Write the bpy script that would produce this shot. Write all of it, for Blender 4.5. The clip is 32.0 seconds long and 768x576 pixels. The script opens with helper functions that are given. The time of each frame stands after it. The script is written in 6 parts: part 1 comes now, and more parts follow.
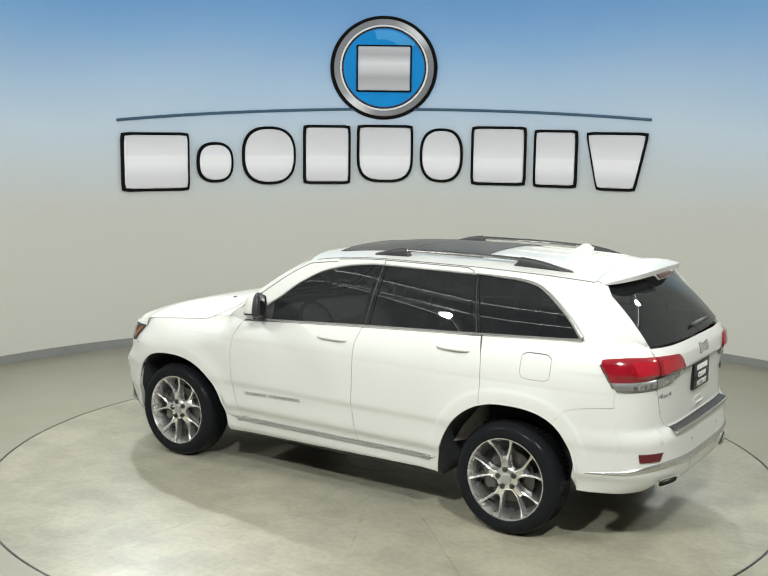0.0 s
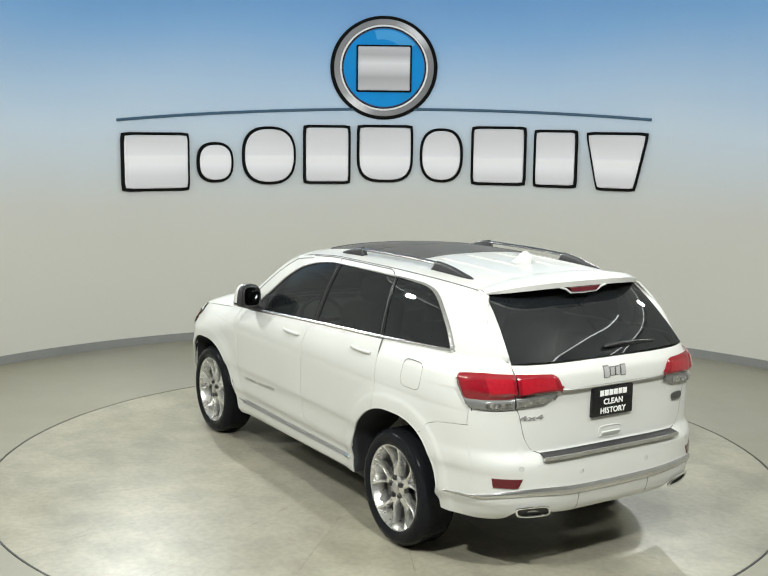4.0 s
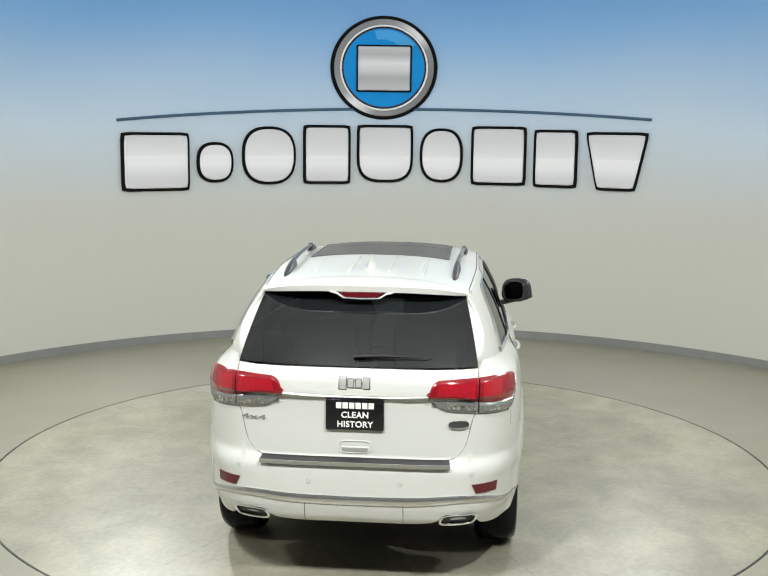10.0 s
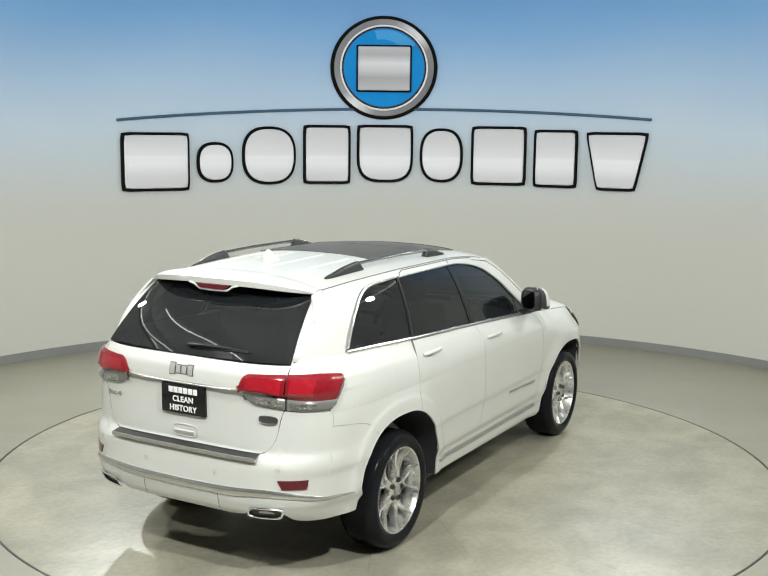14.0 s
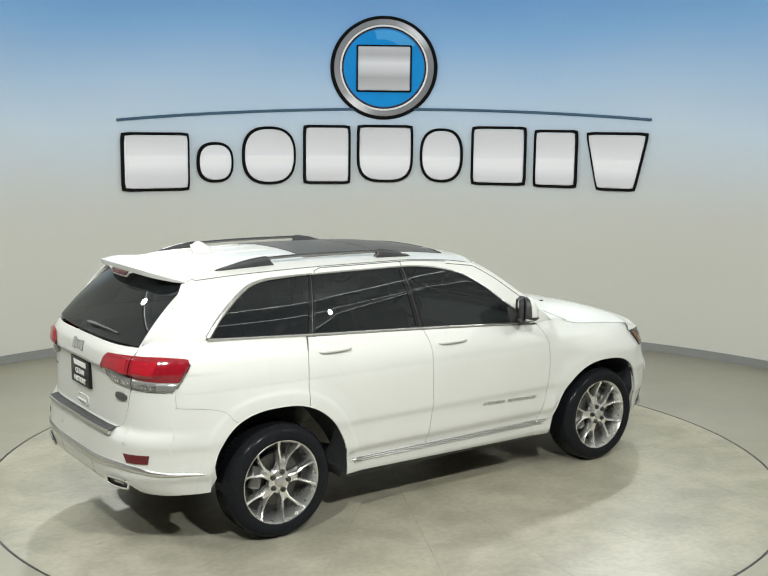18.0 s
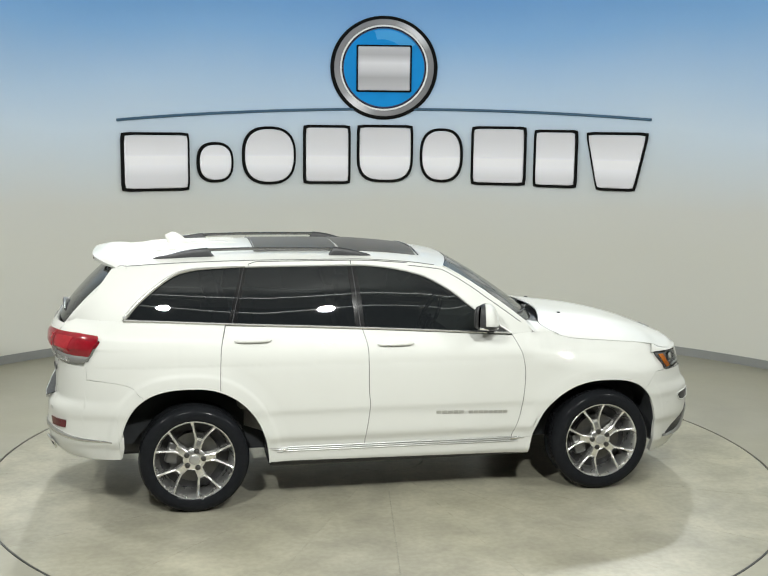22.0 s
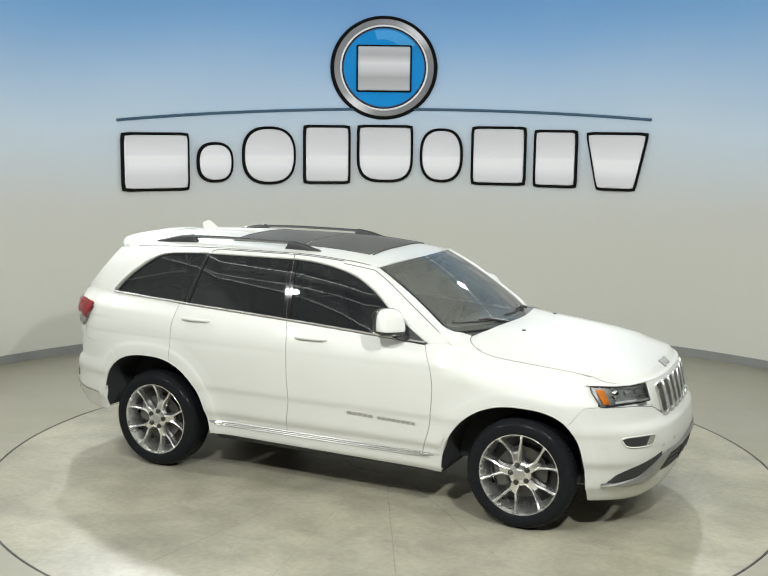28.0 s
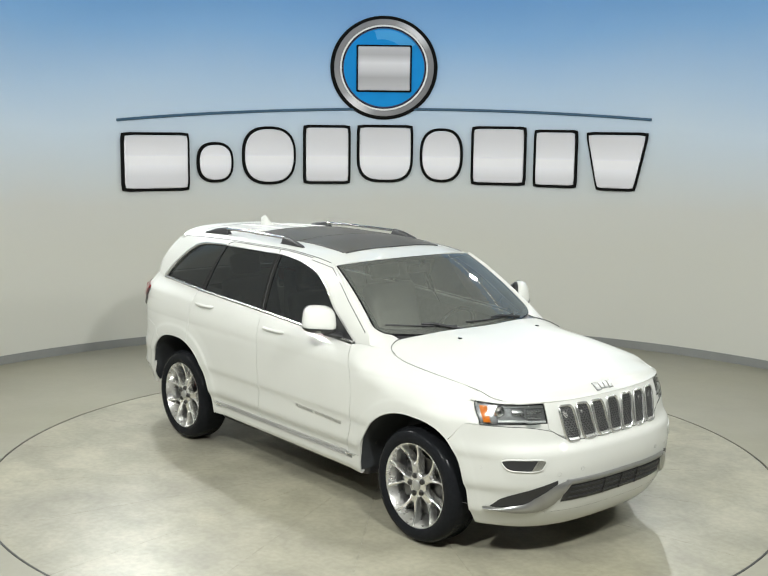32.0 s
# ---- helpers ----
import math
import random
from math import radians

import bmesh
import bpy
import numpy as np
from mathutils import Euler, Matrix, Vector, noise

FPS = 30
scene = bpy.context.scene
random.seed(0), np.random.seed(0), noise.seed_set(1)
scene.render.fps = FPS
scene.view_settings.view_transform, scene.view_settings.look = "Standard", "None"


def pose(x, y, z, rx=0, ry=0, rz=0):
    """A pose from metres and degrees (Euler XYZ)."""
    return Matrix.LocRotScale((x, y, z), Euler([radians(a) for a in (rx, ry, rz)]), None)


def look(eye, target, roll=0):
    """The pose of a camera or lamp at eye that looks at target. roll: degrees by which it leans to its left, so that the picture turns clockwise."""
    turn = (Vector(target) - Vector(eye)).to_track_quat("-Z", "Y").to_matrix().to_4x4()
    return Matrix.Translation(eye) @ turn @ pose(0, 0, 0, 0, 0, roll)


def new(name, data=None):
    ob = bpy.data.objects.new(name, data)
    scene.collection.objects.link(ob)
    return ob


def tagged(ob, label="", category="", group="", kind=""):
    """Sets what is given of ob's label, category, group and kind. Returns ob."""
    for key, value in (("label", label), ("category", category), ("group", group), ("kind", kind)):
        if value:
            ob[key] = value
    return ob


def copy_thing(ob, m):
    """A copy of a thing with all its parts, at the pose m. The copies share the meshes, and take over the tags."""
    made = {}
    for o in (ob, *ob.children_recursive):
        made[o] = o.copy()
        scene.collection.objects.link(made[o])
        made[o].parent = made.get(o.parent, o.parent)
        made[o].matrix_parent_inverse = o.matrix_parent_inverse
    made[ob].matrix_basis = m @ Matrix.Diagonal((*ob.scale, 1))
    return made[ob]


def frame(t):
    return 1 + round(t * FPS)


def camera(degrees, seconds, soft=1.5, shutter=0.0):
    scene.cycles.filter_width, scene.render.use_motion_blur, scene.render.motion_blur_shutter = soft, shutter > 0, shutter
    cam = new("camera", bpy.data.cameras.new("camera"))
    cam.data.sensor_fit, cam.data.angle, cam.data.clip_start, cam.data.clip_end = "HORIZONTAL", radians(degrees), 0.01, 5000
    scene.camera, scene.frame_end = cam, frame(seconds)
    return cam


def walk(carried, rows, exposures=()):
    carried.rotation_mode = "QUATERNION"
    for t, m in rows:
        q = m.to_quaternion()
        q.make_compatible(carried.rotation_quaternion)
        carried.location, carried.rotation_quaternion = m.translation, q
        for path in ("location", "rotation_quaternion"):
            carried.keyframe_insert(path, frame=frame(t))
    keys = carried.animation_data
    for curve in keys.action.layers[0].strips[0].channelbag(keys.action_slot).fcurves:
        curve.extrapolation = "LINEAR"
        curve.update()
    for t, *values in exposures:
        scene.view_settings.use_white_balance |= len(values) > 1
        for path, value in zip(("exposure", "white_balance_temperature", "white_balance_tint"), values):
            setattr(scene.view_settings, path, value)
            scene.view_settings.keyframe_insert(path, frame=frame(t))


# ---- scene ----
SECONDS = 32.0
cam = camera(39.846, SECONDS, soft=1.25)
EYE = Vector((0.0, -8.1176, 2.5928))
AIM = EYE + Vector((-0.002402, 0.988893, -0.148611))
walk(cam, [(0.0, look(EYE, AIM, 0.642)), (SECONDS, look(EYE, AIM, 0.642))])


def heading(t):
    """Angle of the turntable in degrees; it turns at a nearly even speed."""
    k = (t - 16.0) / 16.0
    return 48.3823 - 6.12569 * (t - 16.0) + 0.1143 * k * k - 0.0655 * k ** 3


# ---------------------------------------------------------------- light
scene.view_settings.exposure = -0.09
world = bpy.data.worlds.new("world")
scene.world = world
world.use_nodes = True
world.node_tree.nodes["Background"].inputs[0].default_value = (0.5, 0.5, 0.48, 1)
world.node_tree.nodes["Background"].inputs[1].default_value = 0.02


def lamp(name, eye, target, watts, size, size_y=None, spread=180, color=(0.962, 0.985, 0.948)):
    data = bpy.data.lights.new(name, "AREA")
    data.energy, data.color, data.size = watts, color, size
    data.shape = "DISK" if size_y is None else "RECTANGLE"
    if size_y is not None:
        data.size_y = size_y
    data.spread = radians(spread)
    ob = new(name, data)
    ob.matrix_world = look(eye, target)
    return ob


# eight spots in a ring under the cove
COOL = (0.96, 0.985, 0.955)
lamp("lamp_back_a", (-3.0, 4.0, 4.32), (-0.3, -1.6, 0), 68, 0.21, spread=110, color=COOL)
lamp("lamp_back_b", (3.0, 4.0, 4.32), (0.3, -1.2, 0), 44, 0.21, spread=110, color=COOL)
lamp("lamp_side_a", (-4.95, 0.9, 4.25), (0, 0, 0.6), 66, 0.21, spread=140, color=COOL)
lamp("lamp_side_b", (5.05, 1.2, 4.25), (0, 0, 0.6), 40, 0.21, spread=140, color=COOL)
lamp("lamp_side_c", (-4.8, -3.2, 4.25), (0, 0, 0.8), 74, 0.21)
lamp("lamp_side_d", (4.7, -2.9, 4.25), (0, 0, 0.8), 68, 0.21)
lamp("lamp_front_a", (-1.45, -5.3, 4.3), (0, 0, 0.8), 128, 0.21, spread=150)
lamp("lamp_front_b", (1.45, -5.3, 4.3), (0, 0, 0.8), 138, 0.21, spread=150)

# ---------------------------------------------------------------- materials


def material(name, color, rough=0.5, metal=0.0, coat=0.0, noise_scale=0.0, vary=0.0, bump=0.0, bump_scale=200.0, spec=0.5):
    m = bpy.data.materials.new(name)
    m.use_nodes = True
    nt = m.node_tree
    b = nt.nodes["Principled BSDF"]
    b.inputs["Base Color"].default_value = (*color, 1)
    b.inputs["Roughness"].default_value = rough
    b.inputs["Metallic"].default_value = metal
    b.inputs["Coat Weight"].default_value = coat
    b.inputs["Coat Roughness"].default_value = 0.015
    b.inputs["Coat IOR"].default_value = 1.41
    b.inputs["Specular IOR Level"].default_value = spec
    tex = nt.nodes.new("ShaderNodeTexCoord")
    if vary:
        n = nt.nodes.new("ShaderNodeTexNoise")
        n.inputs["Scale"].default_value = noise_scale
        n.inputs["Detail"].default_value = 6
        nt.links.new(tex.outputs["Object"], n.inputs["Vector"])
        mr = nt.nodes.new("ShaderNodeMapRange")
        mr.inputs[1].default_value, mr.inputs[2].default_value = 0.3, 0.7
        mr.inputs[3].default_value, mr.inputs[4].default_value = 1 - vary, 1 + vary
        nt.links.new(n.outputs["Fac"], mr.inputs[0])
        mul = nt.nodes.new("ShaderNodeVectorMath")
        mul.operation = "SCALE"
        mul.inputs[0].default_value = color
        nt.links.new(mr.outputs[0], mul.inputs["Scale"])
        nt.links.new(mul.outputs[0], b.inputs["Base Color"])
        mr2 = nt.nodes.new("ShaderNodeMapRange")
        mr2.inputs[3].default_value, mr2.inputs[4].default_value = max(0.0, rough - vary * 0.5), min(1.0, rough + vary * 0.5)
        nt.links.new(n.outputs["Fac"], mr2.inputs[0])
        nt.links.new(mr2.outputs[0], b.inputs["Roughness"])
    if bump:
        n2 = nt.nodes.new("ShaderNodeTexNoise")
        n2.inputs["Scale"].default_value = bump_scale
        n2.inputs["Detail"].default_value = 4
        nt.links.new(tex.outputs["Object"], n2.inputs["Vector"])
        bp = nt.nodes.new("ShaderNodeBump")
        bp.inputs["Strength"].default_value = bump
        bp.inputs["Distance"].default_value = 0.004
        nt.links.new(n2.outputs["Fac"], bp.inputs["Height"])
        nt.links.new(bp.outputs["Normal"], b.inputs["Normal"])
    return m


def tinted_glass(name, tint, ior=1.5, haze=0.0, haze_color=(0.40, 0.46, 0.52)):
    """Clear tint and Fresnel gloss; haze is the share of a flat diffuse veil standing in for reflected light."""
    m = bpy.data.materials.new(name)
    m.use_nodes = True
    nt = m.node_tree
    nt.nodes.remove(nt.nodes["Principled BSDF"])
    out = nt.nodes["Material Output"]
    tr = nt.nodes.new("ShaderNodeBsdfTransparent")
    tr.inputs[0].default_value = (*tint, 1)
    gl = nt.nodes.new("ShaderNodeBsdfGlossy")
    gl.inputs["Roughness"].default_value = 0.015
    fr = nt.nodes.new("ShaderNodeFresnel")
    fr.inputs[0].default_value = ior
    mx = nt.nodes.new("ShaderNodeMixShader")
    nt.links.new(fr.outputs[0], mx.inputs[0])
    veil, cover = nt.nodes.new("ShaderNodeBsdfDiffuse"), nt.nodes.new("ShaderNodeMixShader")
    veil.inputs[0].default_value = (*haze_color, 1)
    cover.inputs[0].default_value = haze
    nt.links.new(tr.outputs[0], cover.inputs[1])
    nt.links.new(veil.outputs[0], cover.inputs[2])
    nt.links.new(cover.outputs[0], mx.inputs[1])
    nt.links.new(gl.outputs[0], mx.inputs[2])
    nt.links.new(mx.outputs[0], out.inputs[0])
    return m


PAINT = material("white_car_paint", (0.622, 0.626, 0.596), 0.5, 0, 0.7, 3.0, 0.012)
GLASS_DARK = tinted_glass("privacy_glass", (0.065, 0.07, 0.072), 1.65, 0.024)
GLASS_REAR = tinted_glass("rear_privacy_glass", (0.09, 0.095, 0.10), 1.9, 0.026)
GLASS_SIDE = tinted_glass("tinted_side_glass", (0.10, 0.11, 0.105), 1.6, 0.024)
GLASS_CLEAR = tinted_glass("windscreen_glass", (0.70, 0.72, 0.68), 1.56, 0.19, (0.46, 0.485, 0.44))
GLASS_LAMP = tinted_glass("lamp_lens_glass", (0.85, 0.87, 0.87))
GLASS_ROOF = material("sunroof_glass", (0.095, 0.088, 0.074), 0.3, 0, 0, 4.0, 0.02, spec=0.07)
MIRROR_GLASS = material("mirror_glass", (0.07, 0.072, 0.075), 0.04, 1.0, 0, 4.0, 0.02)
RUBBER = material("tyre_rubber", (0.013, 0.014, 0.016), 0.17, 0, 0, 30, 0.10, 0.05, 160, spec=0.055)
BLACK = material("black_plastic", (0.028, 0.028, 0.030), 0.42, 0, 0, 12, 0.1, 0.2, 500)
WELL = material("wheel_well_liner", (0.045, 0.048, 0.052), 0.9, 0, 0, 12, 0.1, 0.2, 300, spec=0.2)
GLOSS_BLACK = material("gloss_black", (0.010, 0.010, 0.011), 0.08, 0, 0, 9, 0.05)
SEAM = material("panel_gap", (0.09, 0.09, 0.09), 0.7, 0, 0, 20, 0.1)
CHROME = material("chrome", (0.86, 0.86, 0.85), 0.12, 1.0, 0, 14, 0.03)
BLADE_SILVER = material("bumper_blade_silver", (0.36, 0.36, 0.355), 0.30, 0.75, 0.15, 12, 0.06)
SATIN = material("satin_silver", (0.52, 0.52, 0.51), 0.30, 0.75, 0, 14, 0.06)
RAIL = material("rail_silver", (0.20, 0.20, 0.198), 0.22, 0.85, 0, 14, 0.06)
LINING = material("headlining_cloth", (0.55, 0.54, 0.51), 0.8, 0, 0, 30, 0.05)
LAMP_BOWL = material("lamp_bowl", (0.40, 0.40, 0.40), 0.25, 0.5, 0, 30, 0.15)
BRIGHT = material("bright_silver_trim", (0.66, 0.66, 0.65), 0.24, 0.9, 0, 14, 0.04)
BADGE = material("silver_badge", (0.50, 0.50, 0.50), 0.25, 0.6, 0, 14, 0.06)
ALLOY = material("polished_alloy", (0.86, 0.855, 0.84), 0.20, 0.94, 0.2, 16, 0.05)
ALLOY_BARREL = material("cast_alloy", (0.72, 0.715, 0.70), 0.28, 0.93, 0.1, 16, 0.08)
ALLOY_DARK = material("painted_alloy", (0.16, 0.16, 0.16), 0.35, 0.8, 0.2, 16, 0.08)
DISC_STEEL = material("brake_steel", (0.11, 0.108, 0.105), 0.4, 1.0, 0, 40, 0.1)
RED_LENS = material("red_lens", (0.235, 0.006, 0.014), 0.10, 0, 0.7, 35, 0.10)
RED_BRIGHT = material("red_light_guide", (0.36, 0.010, 0.020), 0.18, 0, 0.8, 50, 0.12)
RED_DARK = material("red_reflector", (0.105, 0.006, 0.012), 0.15, 0, 0.8, 60, 0.15)
LAMP_FACETS = material("lamp_reflector", (0.62, 0.62, 0.61), 0.16, 0.9, 0.6, 55, 0.55, 0.7, 70)
POLISHED_BADGE = material("polished_badge", (0.52, 0.52, 0.51), 0.22, 0.3, 0.3, 14, 0.05)
CLEAR_LENS = material("reversing_lens", (0.23, 0.23, 0.225), 0.14, 0.35, 1.0, 30, 0.06)
AMBER = material("amber_lens", (0.72, 0.21, 0.02), 0.12, 0, 1.0, 40, 0.12)
FABRIC = material("seat_leather", (0.23, 0.227, 0.215), 0.5, 0, 0, 25, 0.1, 0.3, 300)
DASH = material("dashboard_vinyl", (0.46, 0.46, 0.44), 0.55, 0, 0, 25, 0.1, 0.3, 400)
WHITE_PRINT = material("white_print", (0.82, 0.82, 0.80), 0.5, 0, 0, 30, 0.03)
# ---------------------------------------------------------------- mesh helpers


class Mesh:
    """Collects vertices and faces; several pieces may be added to one part."""

    def __init__(self):
        self.v, self.f = [], []

    def add(self, verts, faces):
        o = len(self.v)
        self.v += [tuple(p) for p in verts]
        self.f += [tuple(i + o for i in q) for q in faces]
        return self

    def grid(self, fn, na, nb, skirt=0.0, keep_end=False):
        """A sheet fn(a, b), a and b from 0 to 1, with its rim turned inwards by skirt."""
        pts = [[Vector(fn(i / na, j / nb)) for j in range(nb + 1)] for i in range(na + 1)]
        flat = [p for row in pts for p in row]
        w = nb + 1
        self.add(flat, [(i * w + j, (i + 1) * w + j, (i + 1) * w + j + 1, i * w + j + 1) for i in range(na) for j in range(nb)])
        if skirt:
            # keep_end leaves the edge a = 1 free, to be joined to its mirror image
            rim = [(i, 0) for i in range(na)] + [(na, j) for j in range(nb)] + [(i, nb) for i in range(na, 0, -1)] + [(0, j) for j in range(nb, 0, -1)]
            top, low = [], []
            for i, j in rim:
                p = pts[i][j]
                da = pts[min(i + 1, na)][j] - pts[max(i - 1, 0)][j]
                db = pts[i][min(j + 1, nb)] - pts[i][max(j - 1, 0)]
                n = da.cross(db)
                inner = Vector((max(-1.5, min(1.3, p.x)), 0, 0.8)) - p
                n = n.normalized() if n.length > 1e-9 else inner.normalized()
                if n.dot(inner) < 0:
                    n = -n
                top.append(p)
                low.append(p + n * skirt)
            m = len(rim)
            self.add(top + low, [(k, (k + 1) % m, m + (k + 1) % m, m + k) for k in range(m) if not (keep_end and rim[k][0] == na and rim[(k + 1) % m][0] == na)])
        return self

    def tube(self, pts, r, sides=8, closed=False, flat=1.0, up=None):
        """A round or flattened rod along points; r is a number or one per point. flat squashes it along up."""
        pts = [Vector(p) for p in pts]
        n = len(pts)
        rs = r if isinstance(r, (list, tuple)) else [r] * n
        verts = []
        ref = Vector(up) if up else Vector((0.13, 0.21, 0.97))
        for i, p in enumerate(pts):
            a = pts[(i - 1) % n] if closed or i else pts[0]
            b = pts[(i + 1) % n] if closed or i < n - 1 else pts[-1]
            t = (b - a).normalized()
            s = t.cross(ref).normalized()
            u = s.cross(t).normalized()
            for k in range(sides):
                c = 2 * math.pi * k / sides
                verts.append(p + s * (math.cos(c) * rs[i]) + u * (math.sin(c) * rs[i] * flat))
        faces = [(i * sides + k, i * sides + (k + 1) % sides, ((i + 1) % n) * sides + (k + 1) % sides, ((i + 1) % n) * sides + k)
                 for i in range(n if closed else n - 1) for k in range(sides)]
        if not closed:
            faces += [tuple(range(sides)), tuple(range((n - 1) * sides, n * sides))]
        return self.add(verts, faces)

    def lathe(self, profile, seg=48, axis="y", centre=(0, 0, 0), closed=False):
        """Turns (radius, along) points round the axis."""
        verts, m = [], len(profile)
        cx, cy, cz = centre
        for k in range(seg):
            c, s = math.cos(2 * math.pi * k / seg), math.sin(2 * math.pi * k / seg)
            for r, h in profile:
                if axis == "y":
                    verts.append((cx + r * c, cy + h, cz + r * s))
                elif axis == "x":
                    verts.append((cx + h, cy + r * c, cz + r * s))
                else:
                    verts.append((cx + r * c, cy + r * s, cz + h))
        faces = []
        for k in range(seg):
            k2 = (k + 1) % seg
            for j in range(m if closed else m - 1):
                j2 = (j + 1) % m
                faces.append((k * m + j, k2 * m + j, k2 * m + j2, k * m + j2))
        return self.add(verts, faces)

    def box(self, lo, hi, bevel=0.01, turn=None):
        """A block with bevelled edges between two corners."""
        bm = bmesh.new()
        bmesh.ops.create_cube(bm, size=1)
        lo, hi = Vector(lo), Vector(hi)
        d, c = hi - lo, (hi + lo) / 2
        for v in bm.verts:
            v.co = Vector((v.co.x * d.x, v.co.y * d.y, v.co.z * d.z))
        if bevel:
            bmesh.ops.bevel(bm, geom=list(bm.edges), offset=min(bevel, 0.45 * min(d)), segments=3, profile=0.6, affect="EDGES")
        for v in bm.verts:
            v.co = (turn @ v.co if turn else v.co) + c
        bm.verts.index_update()
        self.add([v.co.copy() for v in bm.verts], [[v.index for v in f.verts] for f in bm.faces])
        bm.free()
        return self

    def data(self, name, smooth=True, angle=40):
        me = bpy.data.meshes.new(name)
        me.from_pydata(self.v, [], self.f)
        bm = bmesh.new()
        bm.from_mesh(me)
        bmesh.ops.remove_doubles(bm, verts=bm.verts, dist=1e-5)
        bmesh.ops.recalc_face_normals(bm, faces=bm.faces)
        for f in bm.faces:
            f.smooth = smooth
        for e in bm.edges:
            if len(e.link_faces) == 2 and e.calc_face_angle(0) > radians(angle):
                e.smooth = False
        bm.to_mesh(me)
        bm.free()
        return me


def part(name, mesh, mat, parent, label="", smooth=True, at=None, angle=40):
    """Links a collected mesh as ONE object under a thing or a part."""
    ob = new(name, mesh.data(name, smooth, angle) if isinstance(mesh, Mesh) else mesh)
    if mat and not ob.data.materials:
        ob.data.materials.append(mat)
    ob.parent = parent
    if at is not None:
        ob.matrix_basis = at
    if label:
        ob["label"] = label
    return ob


def thing(name, mesh, mat, label, category, group="", kind="", at=None, smooth=True):
    ob = new(name, mesh.data(name, smooth) if isinstance(mesh, Mesh) else mesh)
    if mat and ob.data:
        ob.data.materials.append(mat)
    if at is not None:
        ob.matrix_basis = at
    return tagged(ob, label, category, group, kind)


def interp(x, table):
    """Smooth reading of a table of (x, value) rows."""
    if x <= table[0][0]:
        return table[0][1]
    if x >= table[-1][0]:
        return table[-1][1]
    for i in range(len(table) - 1):
        x0, y0 = table[i]
        x1, y1 = table[i + 1]
        if x <= x1:
            def slope(k):
                if k <= 0 or k >= len(table) - 1:
                    return None
                a = (table[k][1] - table[k - 1][1]) / (table[k][0] - table[k - 1][0])
                b = (table[k + 1][1] - table[k][1]) / (table[k + 1][0] - table[k][0])
                return 0.0 if a * b <= 0 else 2 * a * b / (a + b)
            d = (y1 - y0) / (x1 - x0)
            m0, m1 = slope(i), slope(i + 1)
            m0 = d if m0 is None else m0
            m1 = d if m1 is None else m1
            h, t = x1 - x0, (x - x0) / (x1 - x0)
            return y0 * (1 + 2 * t) * (1 - t) ** 2 + h * m0 * t * (1 - t) ** 2 + y1 * t * t * (3 - 2 * t) + h * m1 * t * t * (t - 1)


def sm(t):
    t = max(0.0, min(1.0, t))
    return t * t * (3 - 2 * t)


def lerp(a, b, t):
    return a + (b - a) * t
# ---------------------------------------------------------------- room
WALL_C, WALL_R, WALL_H = (0.116, -0.254), 5.51, 4.9
BACK_Y = -10.2


def wall_point(az, z, r=WALL_R):
    a = radians(az)
    return Vector((WALL_C[0] + r * math.sin(a), WALL_C[1] + r * math.cos(a), z))


def outline(r, step=3.0):
    """Plan of the curved wall: round at the far end, straight walls towards the camera."""
    pts = [(WALL_C[0] - r, BACK_Y)]
    az = -90.0
    while az <= 90.01:
        p = wall_point(az, 0, r)
        pts.append((p.x, p.y))
        az += step
    pts.append((WALL_C[0] + r, BACK_Y))
    return pts


def strip(m, inner, outer, z0, z1):
    n = len(inner)
    v = [(x, y, z0) for x, y in inner] + [(x, y, z1) for x, y in inner] + [(x, y, z0) for x, y in outer] + [(x, y, z1) for x, y in outer]
    f = []
    for i in range(n - 1):
        f += [(i, i + 1, n + i + 1, n + i), (2 * n + i, 2 * n + i + 1, 3 * n + i + 1, 3 * n + i),
              (n + i, n + i + 1, 3 * n + i + 1, 3 * n + i), (i, i + 1, 2 * n + i + 1, 2 * n + i)]
    f += [(0, n, 3 * n, 2 * n), (n - 1, 2 * n - 1, 4 * n - 1, 3 * n - 1)]
    return m.add(v, f)


